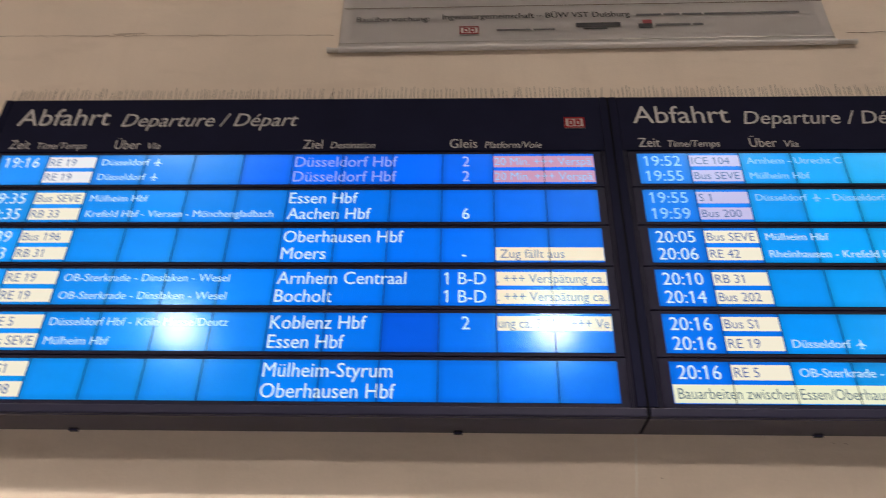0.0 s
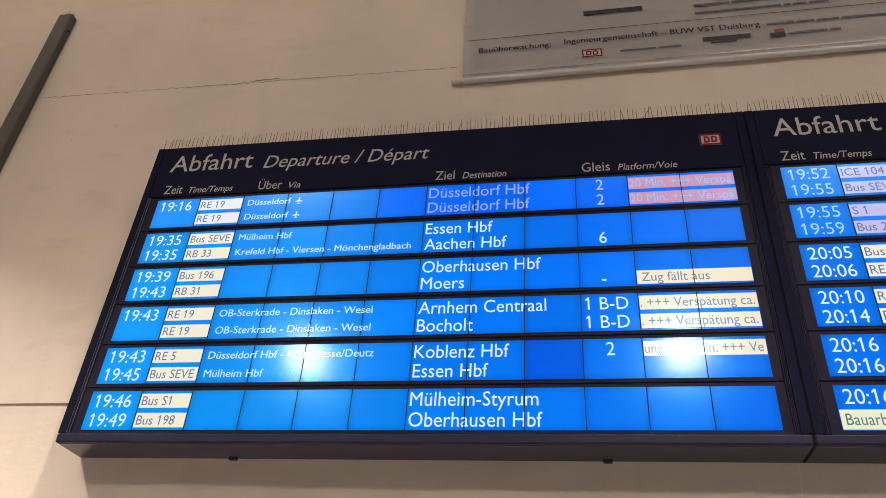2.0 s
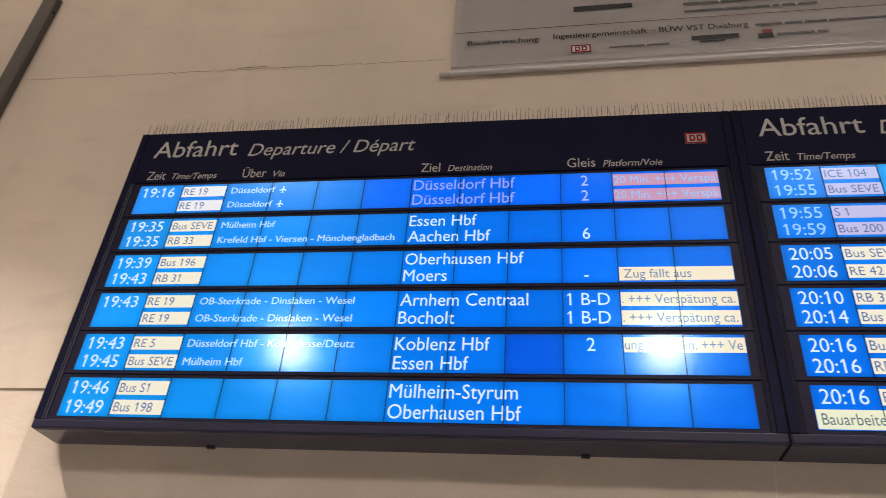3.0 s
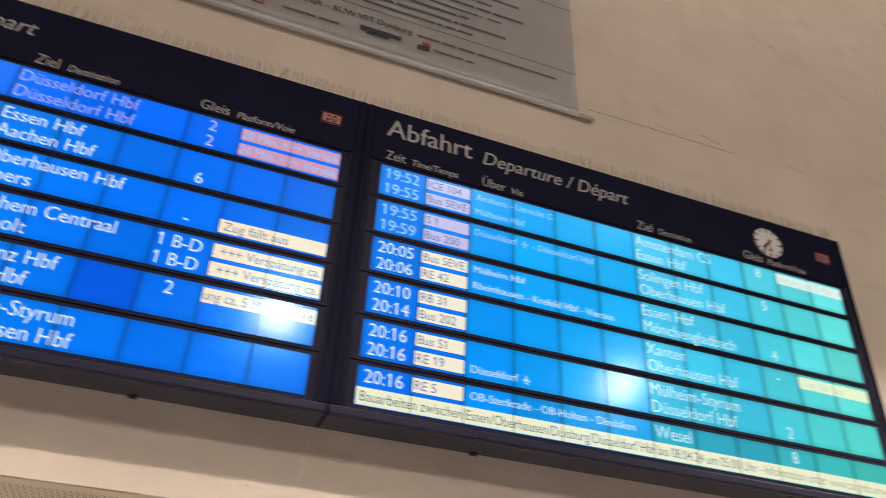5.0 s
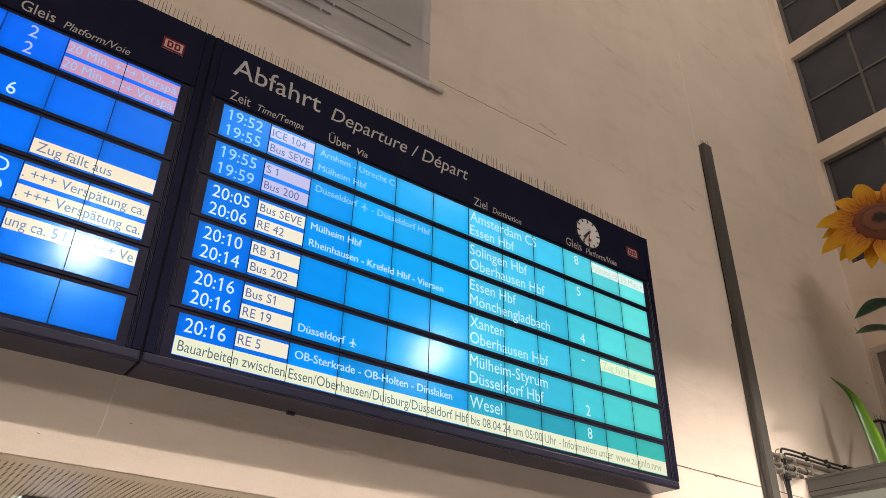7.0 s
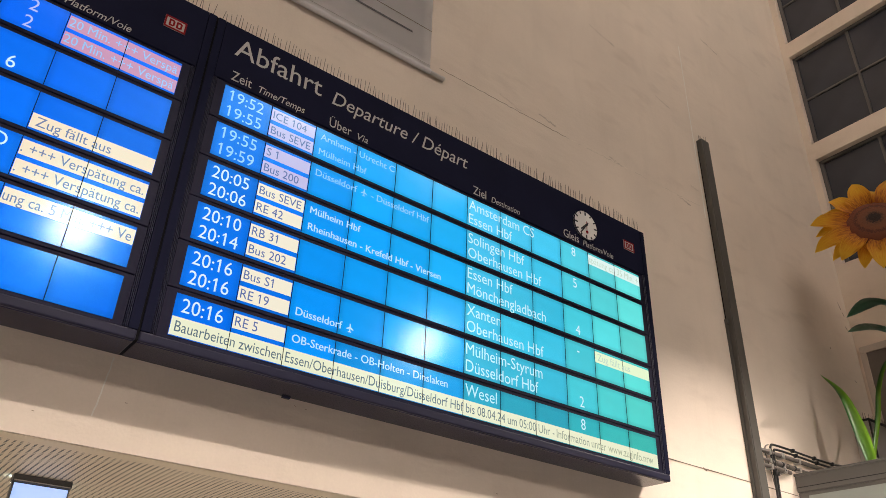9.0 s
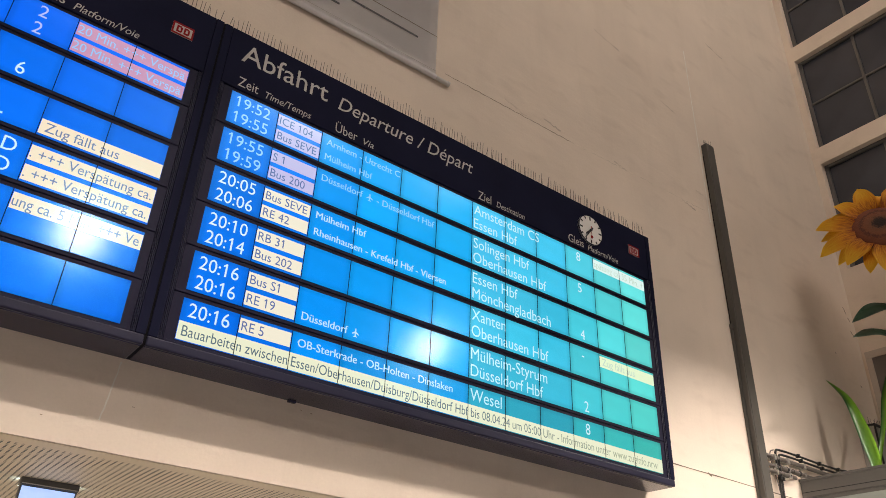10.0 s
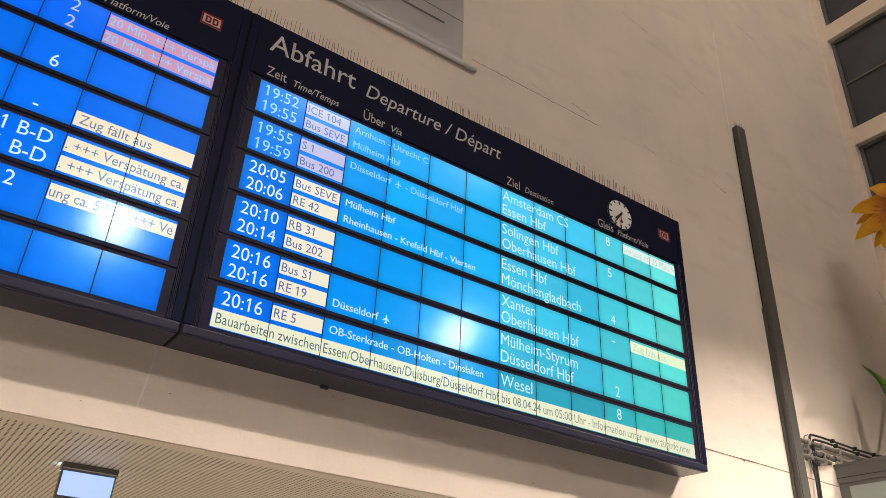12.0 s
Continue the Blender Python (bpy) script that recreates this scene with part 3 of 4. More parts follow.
ROWS_1 = [
    (("19:16", "RE 19", "Düsseldorf #", "Düsseldorf Hbf", "2", "20 Min. +++ Verspä"), ("", "RE 19", "Düsseldorf #", "Düsseldorf Hbf", "2", "20 Min. +++ Verspä")),
    (("19:35", "Bus SEVE", "Mülheim Hbf", "Essen Hbf", "", ""), ("19:35", "RB 33", "Krefeld Hbf - Viersen - Mönchengladbach", "Aachen Hbf", "6", "")),
    (("19:39", "Bus 196", "", "Oberhausen Hbf", "", ""), ("19:43", "RB 31", "", "Moers", "-", "Zug fällt aus")),
    (("19:43", "RE 19", "OB-Sterkrade - Dinslaken - Wesel", "Arnhem Centraal", "1 B-D", ". +++ Verspätung ca."), ("", "RE 19", "OB-Sterkrade - Dinslaken - Wesel", "Bocholt", "1 B-D", ". +++ Verspätung ca.")),
    (("19:43", "RE 5", "Düsseldorf Hbf - Köln Messe/Deutz", "Koblenz Hbf", "2", "ung ca. 5 Min. +++ Ve"), ("19:45", "Bus SEVE", "Mülheim Hbf", "Essen Hbf", "", "")),
    (("19:46", "Bus S1", "", "Mülheim-Styrum", "", ""), ("19:49", "Bus 198", "", "Oberhausen Hbf", "", "")),
]
ROWS_2 = [
    (("19:52", "ICE 104", "Arnhem - Utrecht C", "Amsterdam CS", "8", "spätung ca. 35 Min. +"), ("19:55", "Bus SEVE", "Mülheim Hbf", "Essen Hbf", "", "")),
    (("19:55", "S 1", "Düsseldorf # - Düsseldorf Hbf", "Solingen Hbf", "5", ""), ("19:59", "Bus 200", "", "Oberhausen Hbf", "", "")),
    (("20:05", "Bus SEVE", "Mülheim Hbf", "Essen Hbf", "", ""), ("20:06", "RE 42", "Rheinhausen - Krefeld Hbf - Viersen", "Mönchengladbach", "4", "")),
    (("20:10", "RB 31", "", "Xanten", "-", "Zug fällt aus"), ("20:14", "Bus 202", "", "Oberhausen Hbf", "", "")),
    (("20:16", "Bus S1", "", "Mülheim-Styrum", "", ""), ("20:16", "RE 19", "Düsseldorf #", "Düsseldorf Hbf", "2", "")),
    (("20:16", "RE 5", "OB-Sterkrade - OB-Holten - Dinslaken", "Wesel", "8", ""), None),
]
NOTICE = "Bauarbeiten zwischen Essen/Oberhausen/Duisburg/Düsseldorf Hbf bis 08.04.24 um 05:00 Uhr - Information unter www.zuginfo.nrw"


S_GOAL = fitted("Oberhausen Hbf", 0.094, 0.825)
S_VIA = fitted("Krefeld Hbf - Viersen - Mönchengladbach", 0.056, 1.34)
S_NOTICE = (4.30 - 0.027 * NOTICE.count(" ")) / sum(fitted(word, 0.068, 1.0) ** -1 for word in NOTICE.split())
S_TRAIN = fitted("Bus SEVE", 0.064, 0.318)


def departure_board(x, rows, second, label):
    root = thing("departure_board", (x, 0, 3.35), label, "departure board", "departure boards")
    # case
    part("case", box(0, B_W, 0.030, B_D, 0, B_H, bevel=0.008), M_CASE, root)
    part("header_panel", box(0.0585, B_W - 0.0585, 0.003, 0.030, 2.040, B_H - 0.002, bevel=0.004), M_NAVY, root)
    part("bottom_rail", box(0.0, B_W, 0.0, 0.030, 0.0, 0.062, bevel=0.010), M_RAIL, root)
    for a, b, y, top in ((0.0, 0.0555, 0.0, B_H - 0.003), (0.0590, 0.0655, 0.004, 2.037), (0.0690, 0.0755, 0.002, 2.037), (0.0790, 0.0855, 0.005, 2.037)):
        part("side_rail", box(a, b, y, 0.030, 0.064, top, bevel=0.002), M_RIB if a else M_NAVY, root)
        part("side_rail", box(B_W - b, B_W - a, y, 0.030, 0.064, top, bevel=0.002), M_RIB if a else M_NAVY, root)
    # Glints on the outer frame edges, built as pale lines.
    for a in ((B_W - 0.0573, B_W - 0.0773) if second else (0.0573, 0.0773)):
        part("frame_trim", box(a - 0.0016, a + 0.0016, 0.005, 0.029, 0.064, 2.037), M_EDGE_GLINT, root, "thin pale line standing in for light caught on the frame edge")
    # Black box added between the boards to stop light leaking through.
    if second:
        part("joint_seal", box(-0.0165, 0.001, 0.008, B_D, 0.004, B_H - 0.004), M_BLACK, root)
    for a in ((1.134, 3.578) if not second else (1.084,)):
        part("bracket", box(a - 0.028, a + 0.028, 0.285, B_D, -0.012, 0.004, bevel=0.003), M_CASE, root)
    # header lettering
    for words, a, b, z, cap, shear, bold in (("Abfahrt", 0.165, 0.885, 2.298, 0.168, 0, 0.002), ("Departure / Départ", 0.983, 2.344, 2.284, 0.128, 0.22, 0.001),
                                             ("Zeit", 0.179, 0.336, 2.066, 0.085, 0, 0), ("Time/Temps", 0.392, 0.771, 2.066, 0.060, 0.22, 0.002), ("Über", 0.985, 1.181, 2.062, 0.085, 0, 0),
                                             ("Via", 1.237, 1.335, 2.062, 0.060, 0.22, 0.002), ("Ziel", 2.410, 2.557, 2.060, 0.085, 0, 0), ("Destination", 2.617, 2.949, 2.062, 0.060, 0.22, 0.002),
                                             ("Gleis", 3.504, 3.707, 2.062, 0.085, 0, 0), ("Platform/Voie", 3.763, 4.183, 2.060, 0.060, 0.22, 0.002)):
        lettering(words, root, a, 0.001, z, cap, M_PRINT, width=b - a, shear=shear, bold=bold)
    logo(root, 4.362, 0.003, 2.250, 0.152, 0.104, ground=M_PRINT)
    # display rows
    cell = mesh_of("lcd_panel", box(-COL / 2 + 0.0018, COL / 2 - 0.0018, 0.006, 0.014, -CELL_H / 2, CELL_H / 2), M_LCD)
    divider = mesh_of("divider", box(-0.0024, 0.0024, 0.0035, 0.012, -CELL_H / 2, CELL_H / 2), M_BLACK)
    for r, (first, other) in enumerate(rows):
        zt = ROW_TOP - r * ROW_PITCH
        zc = zt - CELL_H / 2
        row = part("display_band", box(0.0885, B_W - 0.0885, 0.010, 0.030, zt - CELL_H - 0.028, zt + 0.026, bevel=0.003), M_BEZEL, root)
        part("ledge", box(0.0895, B_W - 0.0895, 0.004, 0.0105, zt - CELL_H - 0.027, zt - CELL_H - 0.014, bevel=0.002), M_BEZEL, row)
        for c in range(12):
            ob = part("lcd_panel", cell, M_LCD, row, at=Matrix.Translation((X0 + (c + 0.5) * COL, 0, zc)))
            ob.color = row_colours(second, r, c)
            if c:
                part("divider", divider, M_BLACK, row, at=Matrix.Translation((X0 + c * COL, 0, zc)))
        faint = (not second and r == 0)
        for line, fields in enumerate((first, other)):
            z = zt - (0.116 if line == 0 else 0.252)
            if fields is None:
                strip = part("text_field", box(X0 + 0.004, X0 + 12 * COL - 0.004, 0.0048, 0.0058, z - 0.016, z + 0.102), M_SEG, row)
                strip.color = lin(238, 238, 205)
                at, words_ = X0 + 0.03, NOTICE.split()
                for k, word in enumerate(words_):
                    fade = max(0.0, k / len(words_) - 0.25) / 0.75
                    at += lettering(word, row, at, 0.004, z + 0.010, 0.068, M_SEG, stretch=S_NOTICE, colour=lin(92 + 84 * fade, 108 + 72 * fade, 120 + 24 * fade)) + 0.027
                continue
            time, train, via, goal, platform, remark = fields
            white = lin(214, 238, 252)
            # Upper rows dimmed in colour, as they fade at this viewing angle.
            if second and r < 2:
                white = lin(155, 205, 250)
            if time:
                lettering(time, row, X0 + 0.045, 0.004, z, 0.092, M_SEG, width=0.262, colour=white)
            if train:
                f = part("text_field", box(X0 + COL + 0.006, X0 + 2 * COL - 0.006, 0.0048, 0.0058, z - 0.004, z + 0.096), M_SEG, row)
                f.color = lin(*(LILAC if (second and r < 2) else (238, 234, 236) if r == 0 else CREAM_BOX))
                lettering(train, row, X0 + COL + 0.02, 0.004, z + 0.014, 0.064, M_SEG, stretch=S_TRAIN, colour=lin(*(BLUE_INK if second else (98, 114, 160))))
            if via:
                small = lin(145, 202, 250) if (second and r < 2) else lin(190, 225, 252)
                at = X0 + 2 * COL + 0.045
                for k, piece in enumerate(via.split("#")):
                    if k:
                        aeroplane(row, at + 0.05, 0.004, z + 0.045, 0.066, small)
                        at += 0.115
                    if piece.strip():
                        at += lettering(piece.rstrip(), row, at, 0.004, z + 0.018, 0.056, M_SEG, stretch=S_VIA, bold=0.010, colour=small) + 0.012
            if goal:
                tone = lin(150, 165, 246) if faint else lin(196, 238, 248) if second else white
                lettering(goal, row, X0 + 6 * COL + 0.018, 0.004, z, 0.094, M_SEG, stretch=S_GOAL, colour=tone)
            if platform:
                wide = platform[0] == "1"
                tone = lin(180, 190, 248) if faint else lin(210, 240, 250)
                lettering(platform, row, X0 + 9 * COL + (0.03 if wide else 0.145), 0.004, z, 0.092, M_SEG, stretch=S_GOAL, colour=tone)
            if remark:
                f = part("text_field", box(X0 + 10 * COL + 0.006, X0 + 12 * COL - 0.004, 0.0048, 0.0058, z - 0.008, z + 0.096), M_SEG, row)
                f.color = lin(*(PINK if faint else (226, 246, 240) if (second and r == 0) else (232, 246, 205) if second else (250, 228, 196)))
                ink = (150, 196, 244) if faint else (196, 218, 200) if second else (112, 122, 160)
                whole = remark[0] != "Z"
                lettering(remark, row, X0 + 10 * COL + (0.012 if whole else 0.035), 0.004, z + 0.012, 0.066, M_SEG, width=0.70 if whole else 0.43, colour=lin(*ink))
    return root


departure_board(-4.703, ROWS_1, False, "dark blue wall-mounted departure board with a bright blue display")
departure_board(0.012, ROWS_2, True, "dark blue wall-mounted departure board with clock and blue-teal display")


# clock in the second board's header
def board_clock(x, z, radius):
    root = thing("clock", (x, 0, z), "round white analogue clock with black pointers on the board header", "clock")
    bm = bmesh.new()
    add_rod(bm, (0, 0.003, 0), (0, -0.010, 0), radius, seg=40)
    part("dial", bm, M_WHITE, root)
    bm = bmesh.new()
    n = 40
    ring = [[bm.verts.new((r * math.sin(2 * math.pi * k / n), y, r * math.cos(2 * math.pi * k / n))) for k in range(n)] for r, y in ((radius, 0.003), (radius, -0.014), (radius * 0.955, -0.014), (radius * 0.955, -0.009))]
    for a, b in zip(ring, ring[1:]):
        for k in range(n):
            bm.faces.new((a[k], a[(k + 1) % n], b[(k + 1) % n], b[k]))
    part("rim", bm, M_NAVY, root)
    for k in range(12):
        long = k % 3 == 0
        part("hour_mark", box(-0.0075, 0.0075, -0.0125, -0.010, radius * (0.68 if long else 0.76), radius * 0.92), M_INK, root, at=pose(0, 0, 0, 0, 30 * k, 0))
    for name, a, b, w, turn, m, y in (("hour_hand", -0.03, 0.60, 0.011, 228, M_INK, -0.016), ("minute_hand", -0.04, 0.88, 0.008, 217, M_INK, -0.019)):
        bm = bmesh.new()
        vs = [bm.verts.new((sx * w * s, yy, zz)) for yy in (y, y + 0.002) for sx, s, zz in ((-1, 1, a), (1, 1, a), (1, 0.7, b * radius), (-1, 0.7, b * radius))]
        for f in ((0, 1, 2, 3), (7, 6, 5, 4), (0, 4, 5, 1), (1, 5, 6, 2), (2, 6, 7, 3), (3, 7, 4, 0)):
            bm.faces.new([vs[i] for i in f])
        part(name, bm, m, root, at=pose(0, 0, 0, 0, turn, 0))
    bm = box(-0.003, 0.003, -0.023, -0.021, -0.04, radius * 0.42)
    bmesh.ops.create_cone(bm, cap_ends=True, segments=16, radius1=0.017, radius2=0.017, depth=0.002, matrix=pose(0, -0.022, radius * 0.5, 90))
    part("second_hand", bm, M_RED, root, "thin red second hand", at=pose(0, 0, 0, 0, 180, 0))
    bm = add_rod(bmesh.new(), (0, -0.010, 0), (0, -0.025, 0), 0.012, seg=12)
    part("hub", bm, M_INK, root)
    return root


board_clock(3.818, 5.643, 0.163)


# bird spikes
def needle(h, r=0.0027):
    return add_rod(bmesh.new(), (0, 0, 0), (0, 0, h), r, r * 0.6, seg=5)


def spikes(x0, x1, y, z, pitch, height, label, depth=0.03):
    root = thing("bird_spike_strip", ((x0 + x1) / 2, y, z), label, "bird spikes", "bird spikes")
    part("base_strip", box(x0 - (x0 + x1) / 2, x1 - (x0 + x1) / 2, -depth / 2, depth / 2, 0, 0.006), M_STEEL, root)
    me = mesh_of("spike", needle(height), M_STEEL)
    at = x0 + pitch * 0.4
    while at < x1:
        lean = random.gauss(0, 1.8) if random.random() > 0.02 else random.uniform(-38, 38)
        part("spike", me, M_STEEL, root, at=pose(at - (x0 + x1) / 2, random.choice((-0.3, 0, 0.3)) * depth, 0.004, random.gauss(2, 3.5), lean, 0) @ Matrix.Diagonal((1, 1, random.uniform(0.85, 1.08), 1)))
        at += pitch * random.uniform(0.75, 1.25)
    return root


spikes(-4.70, -0.02, 0.045, 5.916, 0.031, 0.135, "row of thin steel bird spikes on the departure board")
spikes(0.03, 4.68, 0.045, 5.916, 0.031, 0.135, "row of thin steel bird spikes on the departure board")

# ---------- wall posts ----------
for x0, x1 in ((-6.655, -6.495), (6.485, 6.645)):
    post = thing("cable_duct", ((x0 + x1) / 2, WALL_Y, 0), "tall grey-brown metal cable duct fixed upright on the wall", "cable duct", "wall ducts")
    h = (x1 - x0) / 2
    part("duct_body", box(-h, h, -0.085, 0, 0, 8.20, bevel=0.006), M_DUCT, post)
    part("duct_cover", box(-h + 0.012, h - 0.012, -0.092, -0.085, 0.1, 8.19, bevel=0.002), M_DUCT, post)
    part("cover_gap", box(-h - 0.0015, -h + 0.003, -0.014, -0.002, 0.1, 8.02), M_BLACK, post)
    part("side_strip", box(-h - 0.022, -h - 0.0005, -0.030, -0.001, 0.0, 5.50, bevel=0.002), M_DUCT, post)
    part("strip_clip", box(-h - 0.030, -h + 0.002, -0.045, -0.004, 5.50, 5.56, bevel=0.002), M_DUCT, post)
    part("cover_screw", add_rod(bmesh.new(), (h, -0.04, 7.97), (h + 0.006, -0.04, 7.97), 0.012, seg=8), M_BLACK, post)
    spikes(x0 + 0.01, x1 - 0.01, WALL_Y - 0.045, 8.20, 0.024, 0.09, "short bird spikes on top of the cable duct")


# ---------- banner ----------
BX0, BX1, BZ = -2.19, 2.09, 6.790
banner = thing("banner", ((BX0 + BX1) / 2, WALL_Y, BZ), "large pale grey printed construction banner hanging on the wall", "banner")
cx = (BX0 + BX1) / 2
bm, grid = bmesh.new(), []
NX, NZ, BH = 40, 20, 2.7
for j in range(NZ + 1):
    grid.append([])
    for i in range(NX + 1):
        u, v = i / NX, j / NZ
        y = -0.030 - 0.002 * math.sin(u * 9 + v * 2) * (0.4 + 0.6 * v) - 0.001 * math.sin(u * 31 + v * 5)
        grid[j].append(bm.verts.new((BX0 + u * (BX1 - BX0) - cx, y, v * BH)))
for j in range(NZ):
    for i in range(NX):
        bm.faces.new((grid[j][i], grid[j][i + 1], grid[j + 1][i + 1], grid[j + 1][i]))
bmesh.ops.solidify(bm, geom=bm.faces[:], thickness=0.003)
for f in bm.faces:
    f.smooth = True
sheet = part("cloth", bm, M_BANNER, banner)
part("hem", add_rod(bmesh.new(), (BX0 - cx, -0.03, -0.018), (BX1 - cx, -0.03, -0.018), 0.0265, seg=14), M_BANNER, banner, "sewn hem round the tube")
part("hem_seam", box(BX0 - cx, BX1 - cx, -0.037, -0.033, 0.052, 0.055), M_ALU, banner)
rod = add_rod(bmesh.new(), (-2.275 - cx, -0.03, -0.022), (2.245 - cx, -0.03, -0.022), 0.021, seg=14)
part("bottom_rod", rod, M_ROD, banner, "pale grey tube")
for x in (-2.275, 2.245):
    part("rod_cap", add_rod(bmesh.new(), (x - cx - 0.012, -0.03, -0.022), (x - cx + 0.012, -0.03, -0.022), 0.025, seg=14), M_ROD, banner)
part("top_rod", add_rod(bmesh.new(), (-2.275 - cx, -0.03, BH), (2.245 - cx, -0.03, BH), 0.021, seg=14), M_ALU, banner)
FY = -0.0395


def bars(parent, x0, x1, z, h, material=M_GREYINK, words=5, seed=1):
    """Unreadable writing as a line of plain bars."""
    rnd, total = random.Random(seed), x1 - x0
    cuts = sorted(rnd.uniform(0.08, 0.92) for _ in range(words - 1))
    cuts = [0] + cuts + [1]
    for a, b in zip(cuts, cuts[1:]):
        if (b - a) * total > 0.03:
            part("text_bar", box(x0 + a * total - cx, x0 + b * total - 0.02 - cx, FY, FY + 0.002, z - BZ + h * 0.1, z - BZ + h * 0.72), material, parent)


def banner_line(z, x0=BX0 + 0.02, x1=BX1 - 0.0, h=0.006):
    part("rule", box(x0 - cx, x1 - cx, FY, FY + 0.002, z - BZ, z - BZ + h), M_JOINT, banner)


banner_line(7.285)
lettering("Bauüberwachung:", banner, -2.052 - cx, FY, 7.110 - BZ, 0.062, M_INK, width=0.65, bold=0.016)
lettering("Ingenieurgemeinschaft – BÜW VST Duisburg", banner, -1.285 - cx, FY, 7.125 - BZ, 0.066, M_INK, width=1.66, bold=0.016)
bars(banner, 0.43, 1.88, 7.130, 0.036, words=4, seed=4)
logo(banner, -1.135 - cx, FY + 0.004, 6.930 - BZ, 0.17, 0.095)
bars(banner, -0.808, -0.277, 6.965, 0.030, words=2, seed=5)
part("text_bar", box(-0.112 - cx, 0.279 - cx, FY, FY + 0.002, 7.000 - BZ, 7.052 - BZ), M_INK, banner)
part("text_bar", box(-0.05 - cx, 0.16 - cx, FY, FY + 0.002, 6.968 - BZ, 6.984 - BZ), M_INK, banner)
part("emblem", box(0.433 - cx, 0.555 - cx, FY, FY + 0.002, 6.975 - BZ, 7.03 - BZ), M_INK, banner)
part("emblem", box(0.475 - cx, 0.555 - cx, FY - 0.002, FY + 0.002, 7.03 - BZ, 7.075 - BZ), surface("maroon_print", (0.28, 0.03, 0.04), vary=0.05, bump=0), banner)
bars(banner, 0.585, 1.017, 6.995, 0.040, words=2, seed=6)
part("text_bar", box(-1.095 - cx, -0.573 - cx, FY, FY + 0.002, 7.488 - BZ, 7.545 - BZ), M_INK, banner)
for k, (z, a, b, h) in enumerate(((7.365, -0.13, 1.0, 0.036), (7.462, -0.13, 1.35, 0.045), (7.570, -0.13, 0.95, 0.045), (7.665, -0.13, 1.30, 0.036), (7.765, -0.13, 1.55, 0.045), (7.87, -0.13, 1.2, 0.036), (7.97, -0.13, 1.5, 0.045), (8.08, -0.13, 1.1, 0.036))):
    bars(banner, a, b, z, h, words=4, seed=20 + k)
banner_line(8.22)
banner.matrix_basis = Matrix.Translation((BX0, WALL_Y, BZ - 0.012)) @ pose(0, 0, 0, 0, -0.74, 0) @ Matrix.Translation((cx - BX0, 0, 0))

# ---------- lit sign under the passage ceiling ----------
sign = thing("lit_sign", (-0.037, 1.33, WALL_BOTTOM - 0.006), "hanging sign box with a glowing pale blue face under the ceiling", "sign")
part("top_bar", box(-0.178, 0.178, -0.03, 0.05, -0.046, 0.0, bevel=0.004), M_FRAME, sign)
part("frame", box(-0.174, 0.174, -0.012, 0.04, -0.226, -0.046, bevel=0.003), M_FRAME, sign)
# Pale strip standing in for the highlight along the bar.
part("bar_trim", box(-0.170, 0.170, -0.034, -0.030, -0.042, -0.036), M_ALU, sign)
# Glowing strips added out of sight behind the bar, to light the ceiling.
for a in (-0.170, 0.120):
    part("light_slot", box(a, a + 0.05, 0.056, 0.075, -0.044, -0.010), M_HIDDEN_GLOW, sign, "hidden glowing strip, added for the glow on the ceiling")
part("lit_face", box(-0.162, 0.162, -0.018, -0.012, -0.208, -0.054), M_SIGN, sign, "glowing pale blue panel")

# ---------- kiosk ----------
KX, KZ, KY = 7.345, 3.92, -3.2
kiosk = thing("kiosk", (KX, WALL_Y, 0), "grey metal kiosk with a flat roof standing in the hall corner", "kiosk")
part("roof_fascia", box(-0.0, EAST - KX - 0.01, KY - 0.3, -0.004, KZ - 0.20, KZ, bevel=0.012), M_KIOSK, kiosk)
part("fascia_groove", box(-0.003, 0.004, KY - 0.3, -0.01, KZ - 0.150, KZ - 0.142), M_CABLE, kiosk)
part("roof_lip", box(-0.015, EAST - KX - 0.01, KY - 0.32, -0.004, KZ - 0.026, KZ + 0.004, bevel=0.004), M_KIOSK, kiosk)
part("body", box(0.03, EAST - KX - 0.01, KY - 0.27, -0.004, 0.0, KZ - 0.20), M_KIOSK, kiosk)
for k in range(3):
    y1 = -0.12 - k * 1.05
    part("side_panel", box(0.018, 0.03, y1 - 0.98, y1, 0.25, KZ - 0.24, bevel=0.003), M_PALE, kiosk, "pale green glazed panel")

# pipes and cables between duct and kiosk
for z, r, x1 in ((4.068, 0.024, 8.05), (3.972, 0.016, 7.72), (3.908, 0.022, 7.20)):
    run = thing("conduit", (6.645, WALL_Y - 0.05, z), "grey conduit pipe running along the wall to the kiosk", "pipe", "wall conduits")
    part("pipe", tube([(0, 0, 0), ((x1 - 6.645) * 0.5, -0.003, 0.002), (x1 - 6.645, 0, 0.0)], r, 10), M_PIPE, run)
    for a, w in ((0.16, 0.030), (0.40, 0.05), (0.74, 0.030)):
        if a < x1 - 6.70:
            part("clip", box(a, a + w, -r - 0.008, 0.05, -r - 0.008, r + 0.008, bevel=0.004), M_ALU, run)
for a, z in ((0.28, 3.972), (0.52, 3.972), (0.30, 3.908)):
    coupling = thing("pipe_coupling", (6.645 + a, WALL_Y - 0.05, z), "pale plastic coupling sleeve on the conduit", "pipe fitting", "pipe couplings")
    part("sleeve", add_rod(bmesh.new(), (0, 0, 0), (0.11, 0, 0), 0.027, seg=14), M_PIPE, coupling)
    part("collar", add_rod(bmesh.new(), (0.11, 0, 0), (0.135, 0, 0), 0.031, seg=14), M_CABLE, coupling)
